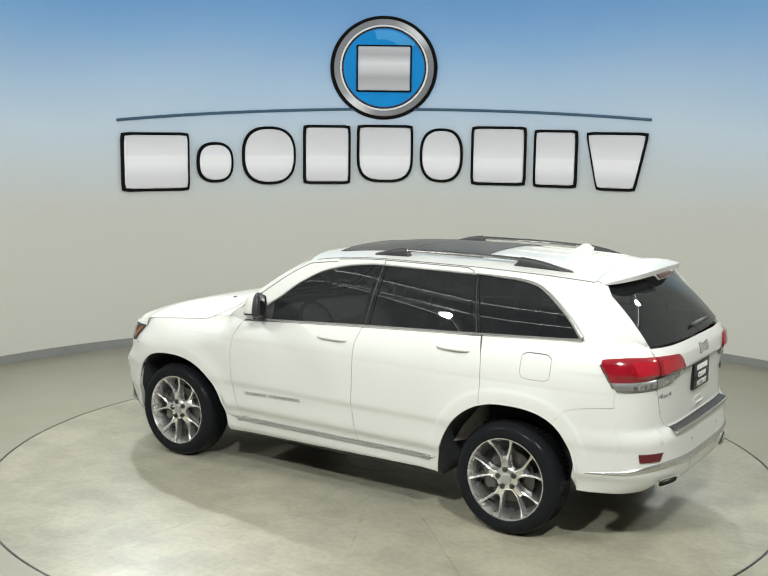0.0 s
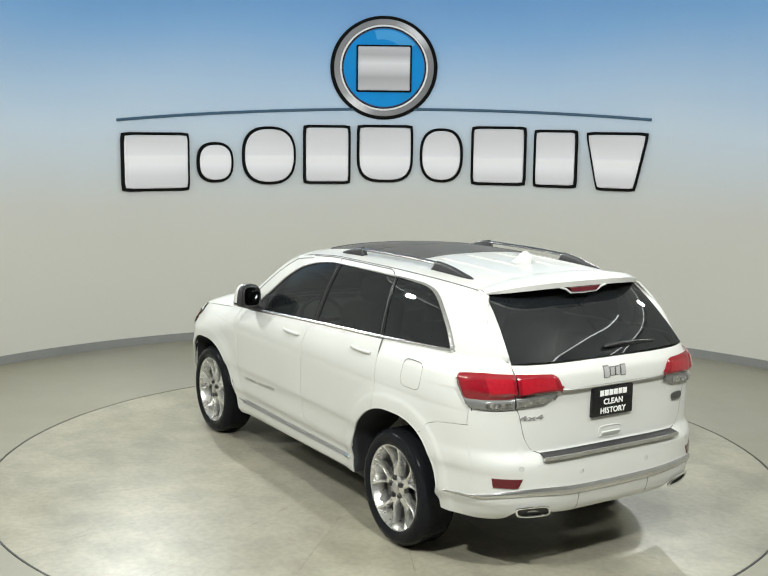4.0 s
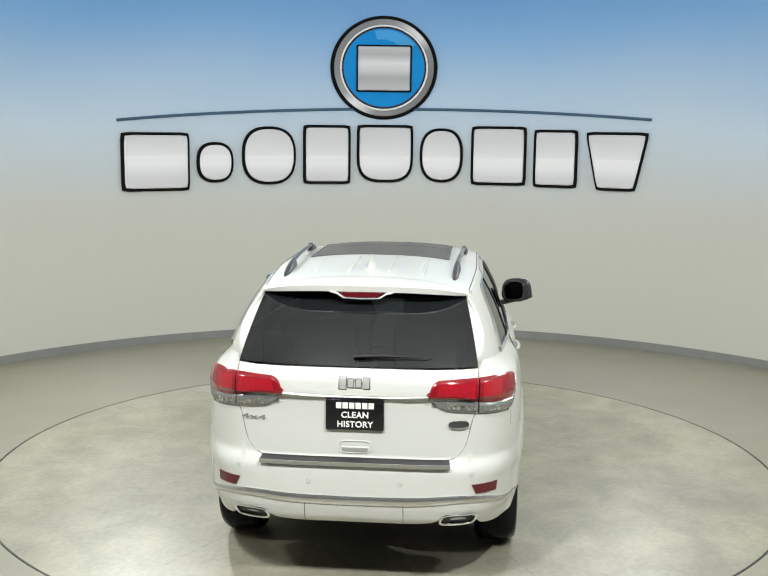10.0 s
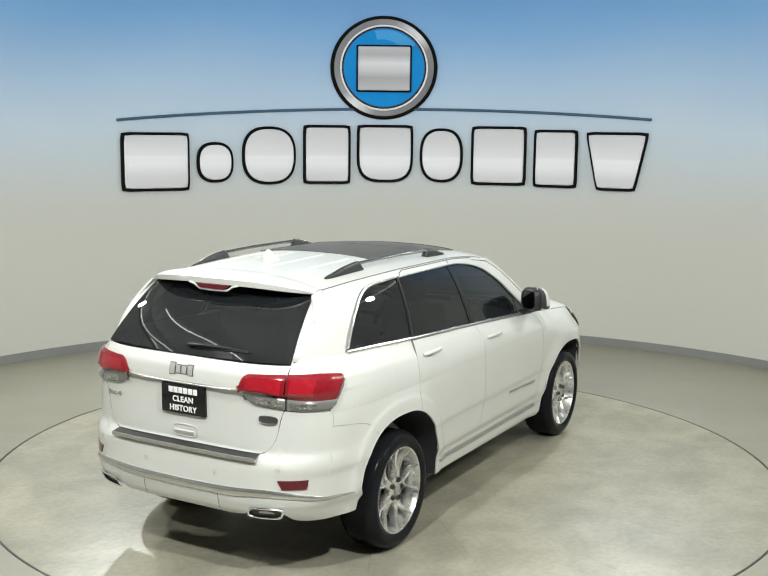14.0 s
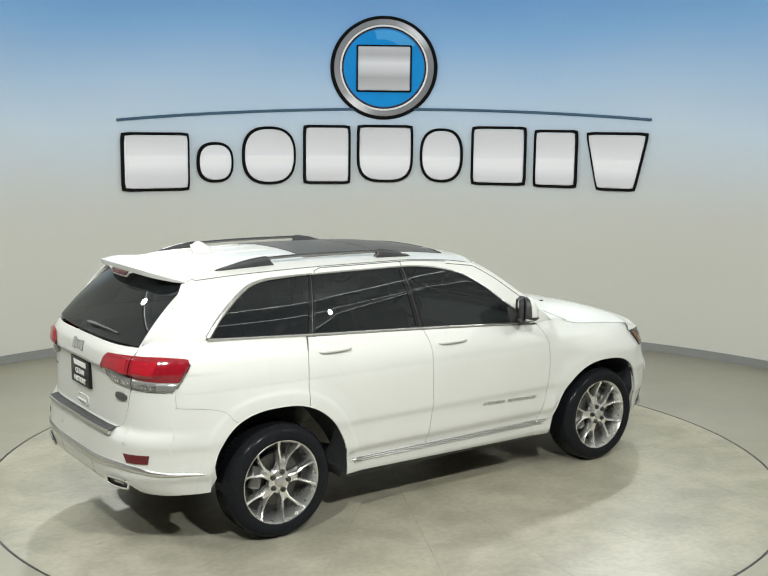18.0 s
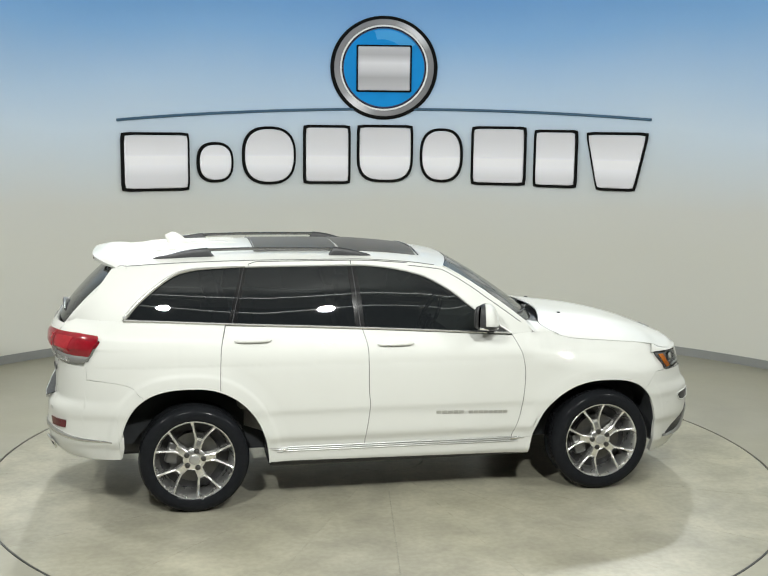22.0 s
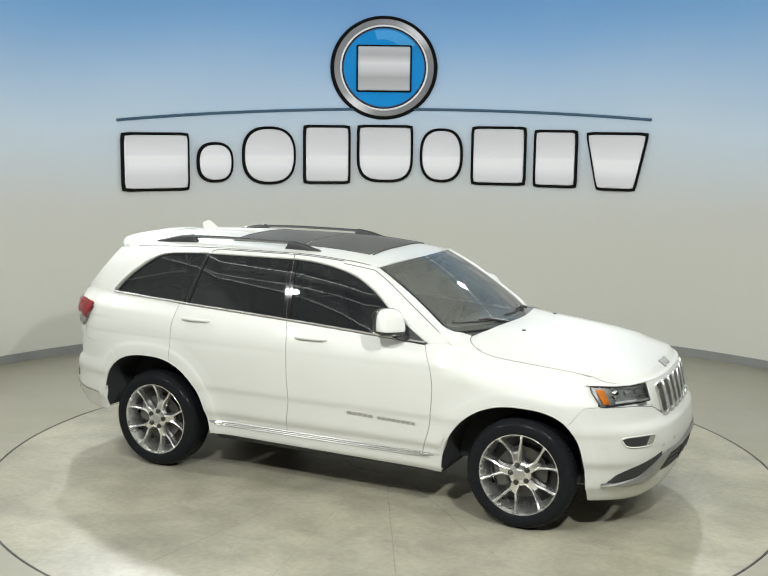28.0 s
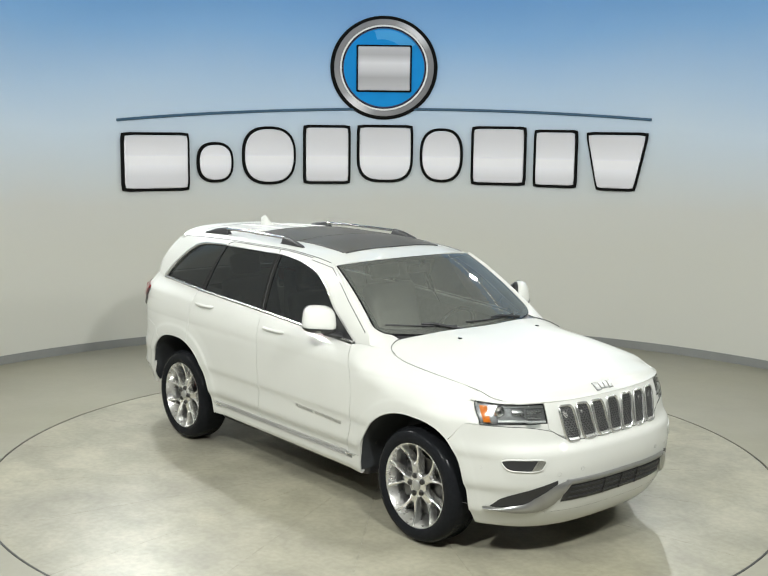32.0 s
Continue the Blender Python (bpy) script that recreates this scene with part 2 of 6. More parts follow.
def wall_material():
    """Grey wall paint below, a sky-blue gradient mural sprayed above it."""
    m = material("wall_mural_paint", (0.5, 0.5, 0.47), 0.6, 0, 0, 1.2, 0.02)
    nt = m.node_tree
    b = nt.nodes["Principled BSDF"]
    tex = nt.nodes.new("ShaderNodeTexCoord")
    sep = nt.nodes.new("ShaderNodeSeparateXYZ")
    nt.links.new(tex.outputs["Object"], sep.inputs[0])
    n = nt.nodes.new("ShaderNodeTexNoise")
    n.inputs["Scale"].default_value = 0.45
    n.inputs["Detail"].default_value = 3
    nt.links.new(tex.outputs["Object"], n.inputs["Vector"])
    jitter = nt.nodes.new("ShaderNodeMath")
    jitter.operation = "MULTIPLY_ADD"
    jitter.inputs[1].default_value, jitter.inputs[2].default_value = 0.5, -0.25
    nt.links.new(n.outputs["Fac"], jitter.inputs[0])
    add = nt.nodes.new("ShaderNodeMath")
    nt.links.new(sep.outputs["Z"], add.inputs[0])
    nt.links.new(jitter.outputs[0], add.inputs[1])
    mr = nt.nodes.new("ShaderNodeMapRange")
    mr.inputs[1].default_value, mr.inputs[2].default_value = 1.2, 4.4
    nt.links.new(add.outputs[0], mr.inputs[0])
    ramp = nt.nodes.new("ShaderNodeValToRGB")
    cr = ramp.color_ramp
    cr.elements[0].position, cr.elements[0].color = 0.0, (0.655, 0.65, 0.595, 1)
    cr.elements[1].position, cr.elements[1].color = 1.0, (0.13, 0.36, 0.76, 1)
    for pos, c in ((0.14, (0.655, 0.655, 0.622)), (0.42, (0.625, 0.735, 0.86)), (0.58, (0.49, 0.66, 0.88)), (0.8, (0.26, 0.50, 0.85))):
        e = cr.elements.new(pos)
        e.color = (*c, 1)
    nt.links.new(mr.outputs[0], ramp.inputs[0])
    # the mural ends on either side of the sign's stretch of wall, fading to grey
    ang = nt.nodes.new("ShaderNodeMath")
    ang.operation = "ARCTAN2"
    off_x, off_y = nt.nodes.new("ShaderNodeMath"), nt.nodes.new("ShaderNodeMath")
    off_x.inputs[1].default_value, off_y.inputs[1].default_value = -WALL_C[0], -WALL_C[1]
    nt.links.new(sep.outputs["X"], off_x.inputs[0])
    nt.links.new(sep.outputs["Y"], off_y.inputs[0])
    nt.links.new(off_x.outputs[0], ang.inputs[0])
    nt.links.new(off_y.outputs[0], ang.inputs[1])
    dist = nt.nodes.new("ShaderNodeMath")
    dist.operation = "ABSOLUTE"
    nt.links.new(ang.outputs[0], dist.inputs[0])
    fade = nt.nodes.new("ShaderNodeMapRange")
    fade.inputs[1].default_value, fade.inputs[2].default_value = radians(54), radians(60)
    nt.links.new(dist.outputs[0], fade.inputs[0])
    mix = nt.nodes.new("ShaderNodeMixRGB")
    mix.inputs[2].default_value = (0.42, 0.42, 0.39, 1)
    nt.links.new(fade.outputs[0], mix.inputs[0])
    nt.links.new(ramp.outputs[0], mix.inputs[1])
    nt.links.new(mix.outputs[0], b.inputs["Base Color"])
    return m


def concrete(name, base, rough, spots, seams=0):
    """Coated floor: soft blotches, fine grain, faint wiping streaks and a few small chips; dirt in the radial seams, where there are any."""
    m = material(name, base, rough, 0, 0, 0, 0)
    nt = m.node_tree
    b = nt.nodes["Principled BSDF"]
    tex = nt.nodes.new("ShaderNodeTexCoord")

    def layer(scale, detail, low, high, amount, stretch=None, turn=0.0, distort=0.0):
        n = nt.nodes.new("ShaderNodeTexNoise")
        n.inputs["Scale"].default_value, n.inputs["Detail"].default_value = scale, detail
        n.inputs["Distortion"].default_value = distort
        src = tex.outputs["Object"]
        if stretch:
            mp = nt.nodes.new("ShaderNodeMapping")
            mp.inputs["Scale"].default_value = stretch
            mp.inputs["Rotation"].default_value = (0, 0, turn)
            nt.links.new(src, mp.inputs["Vector"])
            src = mp.outputs[0]
        nt.links.new(src, n.inputs["Vector"])
        mr = nt.nodes.new("ShaderNodeMapRange")
        mr.interpolation_type = "SMOOTHSTEP"
        mr.inputs[1].default_value, mr.inputs[2].default_value = low, high
        mr.inputs[3].default_value, mr.inputs[4].default_value = 1 - amount, 1 + amount
        nt.links.new(n.outputs["Fac"], mr.inputs[0])
        return mr.outputs[0], n

    def times(a, c):
        k = nt.nodes.new("ShaderNodeMath")
        k.operation = "MULTIPLY"
        nt.links.new(a, k.inputs[0])
        nt.links.new(c, k.inputs[1])
        return k.outputs[0]
    blot, _ = layer(0.9, 4, 0.25, 0.75, spots, distort=0.3)
    mid, _ = layer(3.4, 7, 0.32, 0.68, spots * 0.75, distort=0.4)
    grain, _ = layer(24, 5, 0.3, 0.7, spots * 0.5)
    wipe, _ = layer(1.3, 5, 0.3, 0.75, spots * 0.35, (0.7, 3.0, 1.0), 0.6, 0.6)
    wipe2, _ = layer(0.8, 4, 0.35, 0.7, spots * 0.4, (0.5, 1.6, 1.0), -0.9, 0.8)
    shade = times(times(times(blot, mid), times(wipe, wipe2)), grain)
    cell = nt.nodes.new("ShaderNodeTexVoronoi")
    cell.inputs["Scale"].default_value = 2.1
    nt.links.new(tex.outputs["Object"], cell.inputs["Vector"])
    chip = nt.nodes.new("ShaderNodeMapRange")
    chip.inputs[1].default_value, chip.inputs[2].default_value = 0.012, 0.022
    chip.inputs[3].default_value = 1 - 2.2 * spots
    chip.inputs[4].default_value = 1.0
    nt.links.new(cell.outputs["Distance"], chip.inputs[0])
    shade = times(shade, chip.outputs[0])
    if seams:
        def calc(op, a, c=None):
            k = nt.nodes.new("ShaderNodeMath")
            k.operation = op
            for i, v in enumerate((a, c)):
                if v is None:
                    continue
                if isinstance(v, float):
                    k.inputs[i].default_value = v
                else:
                    nt.links.new(v, k.inputs[i])
            return k.outputs[0]
        sep, flat = nt.nodes.new("ShaderNodeSeparateXYZ"), nt.nodes.new("ShaderNodeVectorMath")
        nt.links.new(tex.outputs["Object"], sep.inputs[0])
        flat.operation = "LENGTH"
        nt.links.new(tex.outputs["Object"], flat.inputs[0])
        ang = calc("MULTIPLY", calc("ARCTAN2", sep.outputs["Y"], sep.outputs["X"]), seams / (2 * math.pi))
        off = calc("ABSOLUTE", calc("SUBTRACT", calc("FRACT", ang), 0.5))
        gap = calc("MULTIPLY", calc("MULTIPLY", off, 2 * math.pi / seams), flat.outputs["Value"])
        rag = nt.nodes.new("ShaderNodeTexNoise")
        rag.inputs["Scale"].default_value, rag.inputs["Detail"].default_value = 7.0, 4
        nt.links.new(tex.outputs["Object"], rag.inputs["Vector"])
        reach = nt.nodes.new("ShaderNodeMapRange")
        reach.inputs[1].default_value, reach.inputs[2].default_value = 0.52, 0.76
        reach.inputs[3].default_value, reach.inputs[4].default_value = 0.0006, 0.024
        nt.links.new(rag.outputs["Fac"], reach.inputs[0])
        dirt = nt.nodes.new("ShaderNodeMapRange")
        dirt.inputs[1].default_value, dirt.inputs[2].default_value = 0.2, 1.0
        dirt.inputs[3].default_value, dirt.inputs[4].default_value = 0.865, 1.0
        nt.links.new(calc("DIVIDE", gap, reach.outputs[0]), dirt.inputs[0])
        shade = times(shade, dirt.outputs[0])
    tone = nt.nodes.new("ShaderNodeMixRGB")
    tone.inputs[1].default_value = (*base, 1)
    tone.inputs[2].default_value = (base[0] * 1.0, base[1] * 0.985, base[2] * 0.80, 1)
    yellow = nt.nodes.new("ShaderNodeTexNoise")
    yellow.inputs["Scale"].default_value, yellow.inputs["Detail"].default_value = 0.55, 2
    nt.links.new(tex.outputs["Object"], yellow.inputs["Vector"])
    nt.links.new(yellow.outputs["Fac"], tone.inputs[0])
    tint = nt.nodes.new("ShaderNodeVectorMath")
    tint.operation = "SCALE"
    nt.links.new(tone.outputs[0], tint.inputs[0])
    nt.links.new(shade, tint.inputs["Scale"])
    nt.links.new(tint.outputs[0], b.inputs["Base Color"])
    return m


WALL_PAINT = wall_material()
FLOOR_GREY = concrete("grey_floor_coating", (0.300, 0.289, 0.252), 0.42, 0.03)
TABLE_CONCRETE = concrete("worn_pale_concrete", (0.342, 0.327, 0.280), 0.36, 0.14, seams=20)
SKIRTING = material("grey_skirting_rubber", (0.26, 0.265, 0.26), 0.5, 0, 0, 6, 0.05)
CEILING = material("grey_ceiling_paint", (0.50, 0.50, 0.485), 0.8, 0, 0, 2, 0.04)
WALL_GREY = material("grey_wall_paint", (0.42, 0.42, 0.39), 0.6, 0, 0, 1.2, 0.03)
DARK_WALL = material("charcoal_wall_paint", (0.17, 0.17, 0.165), 0.7, 0, 0, 2, 0.05)
STEEL_RIM = material("dark_steel_ring", (0.09, 0.09, 0.085), 0.5, 0.6, 0, 9, 0.1)

STRIP_GLOW = material("white_light_strip", (0.8, 0.8, 0.8), 0.5)
glow = STRIP_GLOW.node_tree.nodes["Principled BSDF"]
glow.inputs["Emission Color"].default_value = (0.95, 1.0, 0.97, 1)
glow.inputs["Emission Strength"].default_value = 6.0
TABLE_R = 3.0


def build_room():
    rounds = outline(WALL_R)[1:-1], outline(WALL_R + 0.15)[1:-1]
    wall = thing("wall_curved", strip(Mesh(), *rounds, 0.0, WALL_H), WALL_PAINT, "smooth curved studio wall, grey below and sky blue above", "wall", kind="structure")
    for name, x in (("wall_west", WALL_C[0] - WALL_R - 0.15), ("wall_east", WALL_C[0] + WALL_R)):
        m = Mesh().box((x, BACK_Y, 0), (x + 0.15, WALL_C[1], WALL_H), 0)
        thing(name, m, WALL_GREY, "plain grey studio side wall", "wall", kind="structure", smooth=False)
    m = Mesh()
    strip(m, outline(WALL_R - 0.016), outline(WALL_R - 0.001), 0.0, 0.095)
    thing("baseboard", m, SKIRTING, "dull grey skirting strip along the curved wall", "baseboard", kind="structure")
    # light cove along the top of the curved wall
    m = Mesh()
    strip(m, outline(WALL_R - 0.09), outline(WALL_R - 0.001), 4.40, 4.47)
    cove = thing("cove_light", m, WALL_GREY, "grey cove ledge with a thin white light strip", "cove light")
    m = Mesh()
    strip(m, outline(WALL_R - 0.096), outline(WALL_R - 0.0905), 4.43, 4.446)
    part("light_strip", m, STRIP_GLOW, cove, "thin glowing white light strip")
    # added unseen strip on the ledge, glowing upwards to brighten the ceiling
    m = Mesh()
    strip(m, outline(WALL_R - 0.075), outline(WALL_R - 0.025), 4.4705, 4.478)
    part("uplight_strip", m, STRIP_GLOW, cove, "unseen glowing strip added to brighten the ceiling")
    # the cove goes on as a ring hung over the open side
    def open_side(r):
        return [(p.x, p.y) for p in (wall_point(az, 0, r) for az in range(90, 271, 3))]
    m = Mesh()
    strip(m, open_side(WALL_R - 0.09), open_side(WALL_R - 0.04), 4.40, 4.47)
    part("hanging_ring", m, WALL_GREY, cove, "grey ring rail on thin hangers")
    for r, z, h in ((WALL_R - 0.0905, 4.43, 0.016), (WALL_R - 0.62, 4.865, 0.034)):
        m = Mesh()
        strip(m, open_side(r - 0.0055), open_side(r), z, z + h)
        part("light_strip", m, STRIP_GLOW, cove, "thin glowing white light strip")
    for az in range(94, 270, 16):
        part("hanger", Mesh().tube([wall_point(az, 4.44, WALL_R - 0.085), wall_point(az, 4.9, WALL_R - 0.085)], 0.005, 6), WALL_GREY, cove)
    m = Mesh().box((-6, BACK_Y - 0.15, 0), (6, BACK_Y, WALL_H), 0)
    thing("wall_south", m, DARK_WALL, "plain dark grey wall closing the studio", "wall", kind="structure", smooth=False)
    m = Mesh().box((-6, BACK_Y - 0.2, 5.3), (6, -6.0, 5.45), 0)
    thing("ceiling_1", m, DARK_WALL, "dark painted ceiling beyond the studio", "ceiling", kind="structure", smooth=False)
    m = Mesh().box((-6, -6.0, 4.9), (6, 6, 5.45), 0)
    thing("ceiling_2", m, CEILING, "grey studio ceiling over the turntable", "ceiling", kind="structure", smooth=False)
    # floor with the round pit of the turntable
    m = Mesh()
    ring = 160
    hole = [(TABLE_R * 1.0025 * math.cos(2 * math.pi * k / ring), TABLE_R * 1.0025 * math.sin(2 * math.pi * k / ring)) for k in range(ring)]
    far = []
    for x, y in hole:
        k = min(6.2 / max(abs(x), 1e-6), (6.2 / y if y > 1e-6 else (10.5 / -y if y < -1e-6 else 1e9)))
        far.append((x * k, y * k))
    v = [(x, y, 0.0) for x, y in hole] + [(x, y, 0.0) for x, y in far] + [(x, y, -0.3) for x, y in hole]
    f = []
    for k in range(ring):
        k2 = (k + 1) % ring
        f += [(k, k2, ring + k2, ring + k), (k, k2, 2 * ring + k2, 2 * ring + k)]
    f.append(tuple(range(2 * ring, 3 * ring)))
    m.add(v, f)
    floor = thing("floor", m, FLOOR_GREY, "smooth grey coated studio floor with a round pit", "floor", kind="structure", smooth=False)
    return wall, floor


def build_turntable():
    """A round platform of wedge-shaped concrete slabs."""
    table = thing("turntable", None, None, "round turntable of worn pale concrete slabs", "turntable")
    m = Mesh().lathe([(TABLE_R - 0.010, -0.2), (TABLE_R - 0.010, -0.001), (TABLE_R, -0.001), (TABLE_R, -0.2)], 160, "z", closed=True)
    part("steel_rim", m, STEEL_RIM, table, "thin dark steel edge ring")
    m = Mesh().lathe([(0.001, -0.16), (TABLE_R - 0.012, -0.16), (TABLE_R - 0.012, -0.012), (0.001, -0.012)], 96, "z")
    part("bed", m, FLOOR_GREY, table)
    count, r0, r1, gap = 20, 0.30, TABLE_R - 0.012, 0.0004
    m = Mesh()
    n = 10
    top, edge = [], []
    half = math.pi / count
    for k in range(n + 1):
        a = lerp(-half + gap / r1, half - gap / r1, k / n)
        top.append((r1 * math.cos(a), r1 * math.sin(a)))
    inner = []
    for k in range(3):
        a = lerp(half - gap / r0, -half + gap / r0, k / 2)
        inner.append((r0 * math.cos(a), r0 * math.sin(a)))
    loop = top + inner
    c = len(loop)
    cen = (1.8, 0)
    bev = [(lerp(x, cen[0], 0.0003), lerp(y, cen[1], 0.001)) for x, y in loop]
    m.add([(x, y, 0.0) for x, y in bev] + [(x, y, -0.0005) for x, y in loop] + [(x, y, -0.012) for x, y in loop],
          [tuple(range(c))] + [(k, (k + 1) % c, c + (k + 1) % c, c + k) for k in range(c)] + [(c + k, c + (k + 1) % c, 2 * c + (k + 1) % c, 2 * c + k) for k in range(c)])
    for k in range(count):
        # each slab is turned in its mesh so that the stains differ
        a = 2 * math.pi * k / count
        w = Mesh().add([(x * math.cos(a) - y * math.sin(a), x * math.sin(a) + y * math.cos(a), z) for x, y, z in m.v], m.f)
        part("slab", w, TABLE_CONCRETE, table, smooth=False)
    m = Mesh().lathe([(0.001, 0.0), (r0 - 0.006, 0.0), (r0 - 0.003, -0.004), (r0 - 0.003, -0.012)], 40, "z")
    part("hub_slab", m, TABLE_CONCRETE, table, smooth=False)
    return table


def wall_patch(m, az0, az1, z0, z1, r, depth, corner=0.05, steps=10):
    """A rounded block bent along the wall."""
    w = radians(az1 - az0) * r
    loop = []
    for cx, cz, s in ((w - corner, z1 - z0 - corner, 0), (corner, z1 - z0 - corner, 90), (corner, corner, 180), (w - corner, corner, 270)):
        for k in range(5):
            a = radians(s + 22.5 * k)
            loop.append((cx + corner * math.cos(a), cz + corner * math.sin(a)))
    return bent(m, loop, az0, z0, r, depth)


def bent(m, loop, az0, z0, r, depth, bevel=0.012):
    n = len(loop)
    cx, cz = sum(p[0] for p in loop) / n, sum(p[1] for p in loop) / n

    def at(x, z, rr):
        return wall_point(az0 + math.degrees(x / r), z0 + z, rr)
    rings = []
    for shrink, rr in ((0, r), (0, r - depth + bevel), (bevel, r - depth)):
        ring = []
        for x, z in loop:
            d = Vector((cx - x, cz - z))
            d = d.normalized() * shrink if d.length > 0 else d
            ring.append(at(x + d.x, z + d.y, rr))
        rings.append(ring)
    v = rings[0] + rings[1] + rings[2] + [at(cx, cz, r - depth)]
    f = []
    for k in range(n):
        k2 = (k + 1) % n
        f += [(k, k2, n + k2, n + k), (n + k, n + k2, 2 * n + k2, 2 * n + k), (2 * n + k, 2 * n + k2, 3 * n)]
    return m.add(v, f)


def printed_sheen(name, stops, low, high, centre=None):
    """Printed silver: metal sheen put into the colour along the height, or round a centre where one is given."""
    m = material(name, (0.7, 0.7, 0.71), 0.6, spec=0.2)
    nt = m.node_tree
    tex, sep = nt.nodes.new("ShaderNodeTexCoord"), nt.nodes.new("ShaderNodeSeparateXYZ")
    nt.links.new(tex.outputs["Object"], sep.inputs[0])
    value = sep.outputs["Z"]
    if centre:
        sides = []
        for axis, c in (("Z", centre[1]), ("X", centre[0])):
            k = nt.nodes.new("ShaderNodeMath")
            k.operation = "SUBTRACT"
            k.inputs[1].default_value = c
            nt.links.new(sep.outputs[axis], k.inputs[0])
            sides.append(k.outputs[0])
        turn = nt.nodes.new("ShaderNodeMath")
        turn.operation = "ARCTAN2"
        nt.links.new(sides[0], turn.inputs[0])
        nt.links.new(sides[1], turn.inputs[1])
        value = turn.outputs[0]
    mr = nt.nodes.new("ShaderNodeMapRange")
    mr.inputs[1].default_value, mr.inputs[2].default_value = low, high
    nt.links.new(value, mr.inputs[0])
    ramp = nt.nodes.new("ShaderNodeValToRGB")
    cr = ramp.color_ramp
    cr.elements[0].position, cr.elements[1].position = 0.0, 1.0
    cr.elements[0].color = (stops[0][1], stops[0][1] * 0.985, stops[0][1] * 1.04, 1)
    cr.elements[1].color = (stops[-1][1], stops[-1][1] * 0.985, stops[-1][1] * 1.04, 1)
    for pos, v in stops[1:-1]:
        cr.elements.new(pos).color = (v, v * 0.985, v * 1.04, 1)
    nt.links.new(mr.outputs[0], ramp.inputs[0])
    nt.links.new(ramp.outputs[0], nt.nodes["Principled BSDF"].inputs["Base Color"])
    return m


# the bright stops are sheen and glints, printed as colour
FACE_SHEEN = printed_sheen("printed_face_sheen", ((0, 0.74), (0.20, 0.80), (0.38, 0.98), (0.50, 1.0), (0.54, 0.90), (0.78, 0.78), (1, 0.72)), 1.86, 2.62)
PLATE_SHEEN = printed_sheen("printed_plate_sheen", ((0, 0.62), (0.3, 0.50), (0.45, 0.72), (0.62, 0.86), (0.8, 0.55), (1, 0.66)), 3.05, 3.60)
SIGN_BLACK = material("black_sign_edge", (0.006, 0.006, 0.006), 0.7, 0, 0, 9, 0.1, spec=0.1)
SIGN_BLUE = material("blue_enamel", (0.0, 0.29, 0.76), 0.5, 0, 0.0, 3, 0.06, spec=0.15)
RING_SHEEN = printed_sheen("printed_ring_sheen", ((0, 0.30), (0.09, 0.42), (0.135, 0.95), (0.17, 0.80), (0.22, 0.34), (0.30, 0.28), (0.45, 0.24), (0.56, 0.30), (0.61, 0.88), (0.65, 0.80), (0.71, 0.36), (0.82, 0.28), (1, 0.30)), -math.pi, math.pi, (-0.064, 3.335))
PALE_RING = material("pale_ring_paint", (0.90, 0.90, 0.91), 0.5, 0, 0, 5, 0.02)
GLEAM_BLUE = material("printed_gleam_blue", (0.07, 0.40, 0.84), 0.5, 0, 0, 3, 0.06, spec=0.15)
SIGN_NAVY = material("navy_edge_paint", (0.01, 0.03, 0.12), 0.4, 0, 0, 5, 0.05)
SIGN_SLATE = material("slate_blue_paint", (0.06, 0.13, 0.21), 0.4, 0, 0, 5, 0.05)


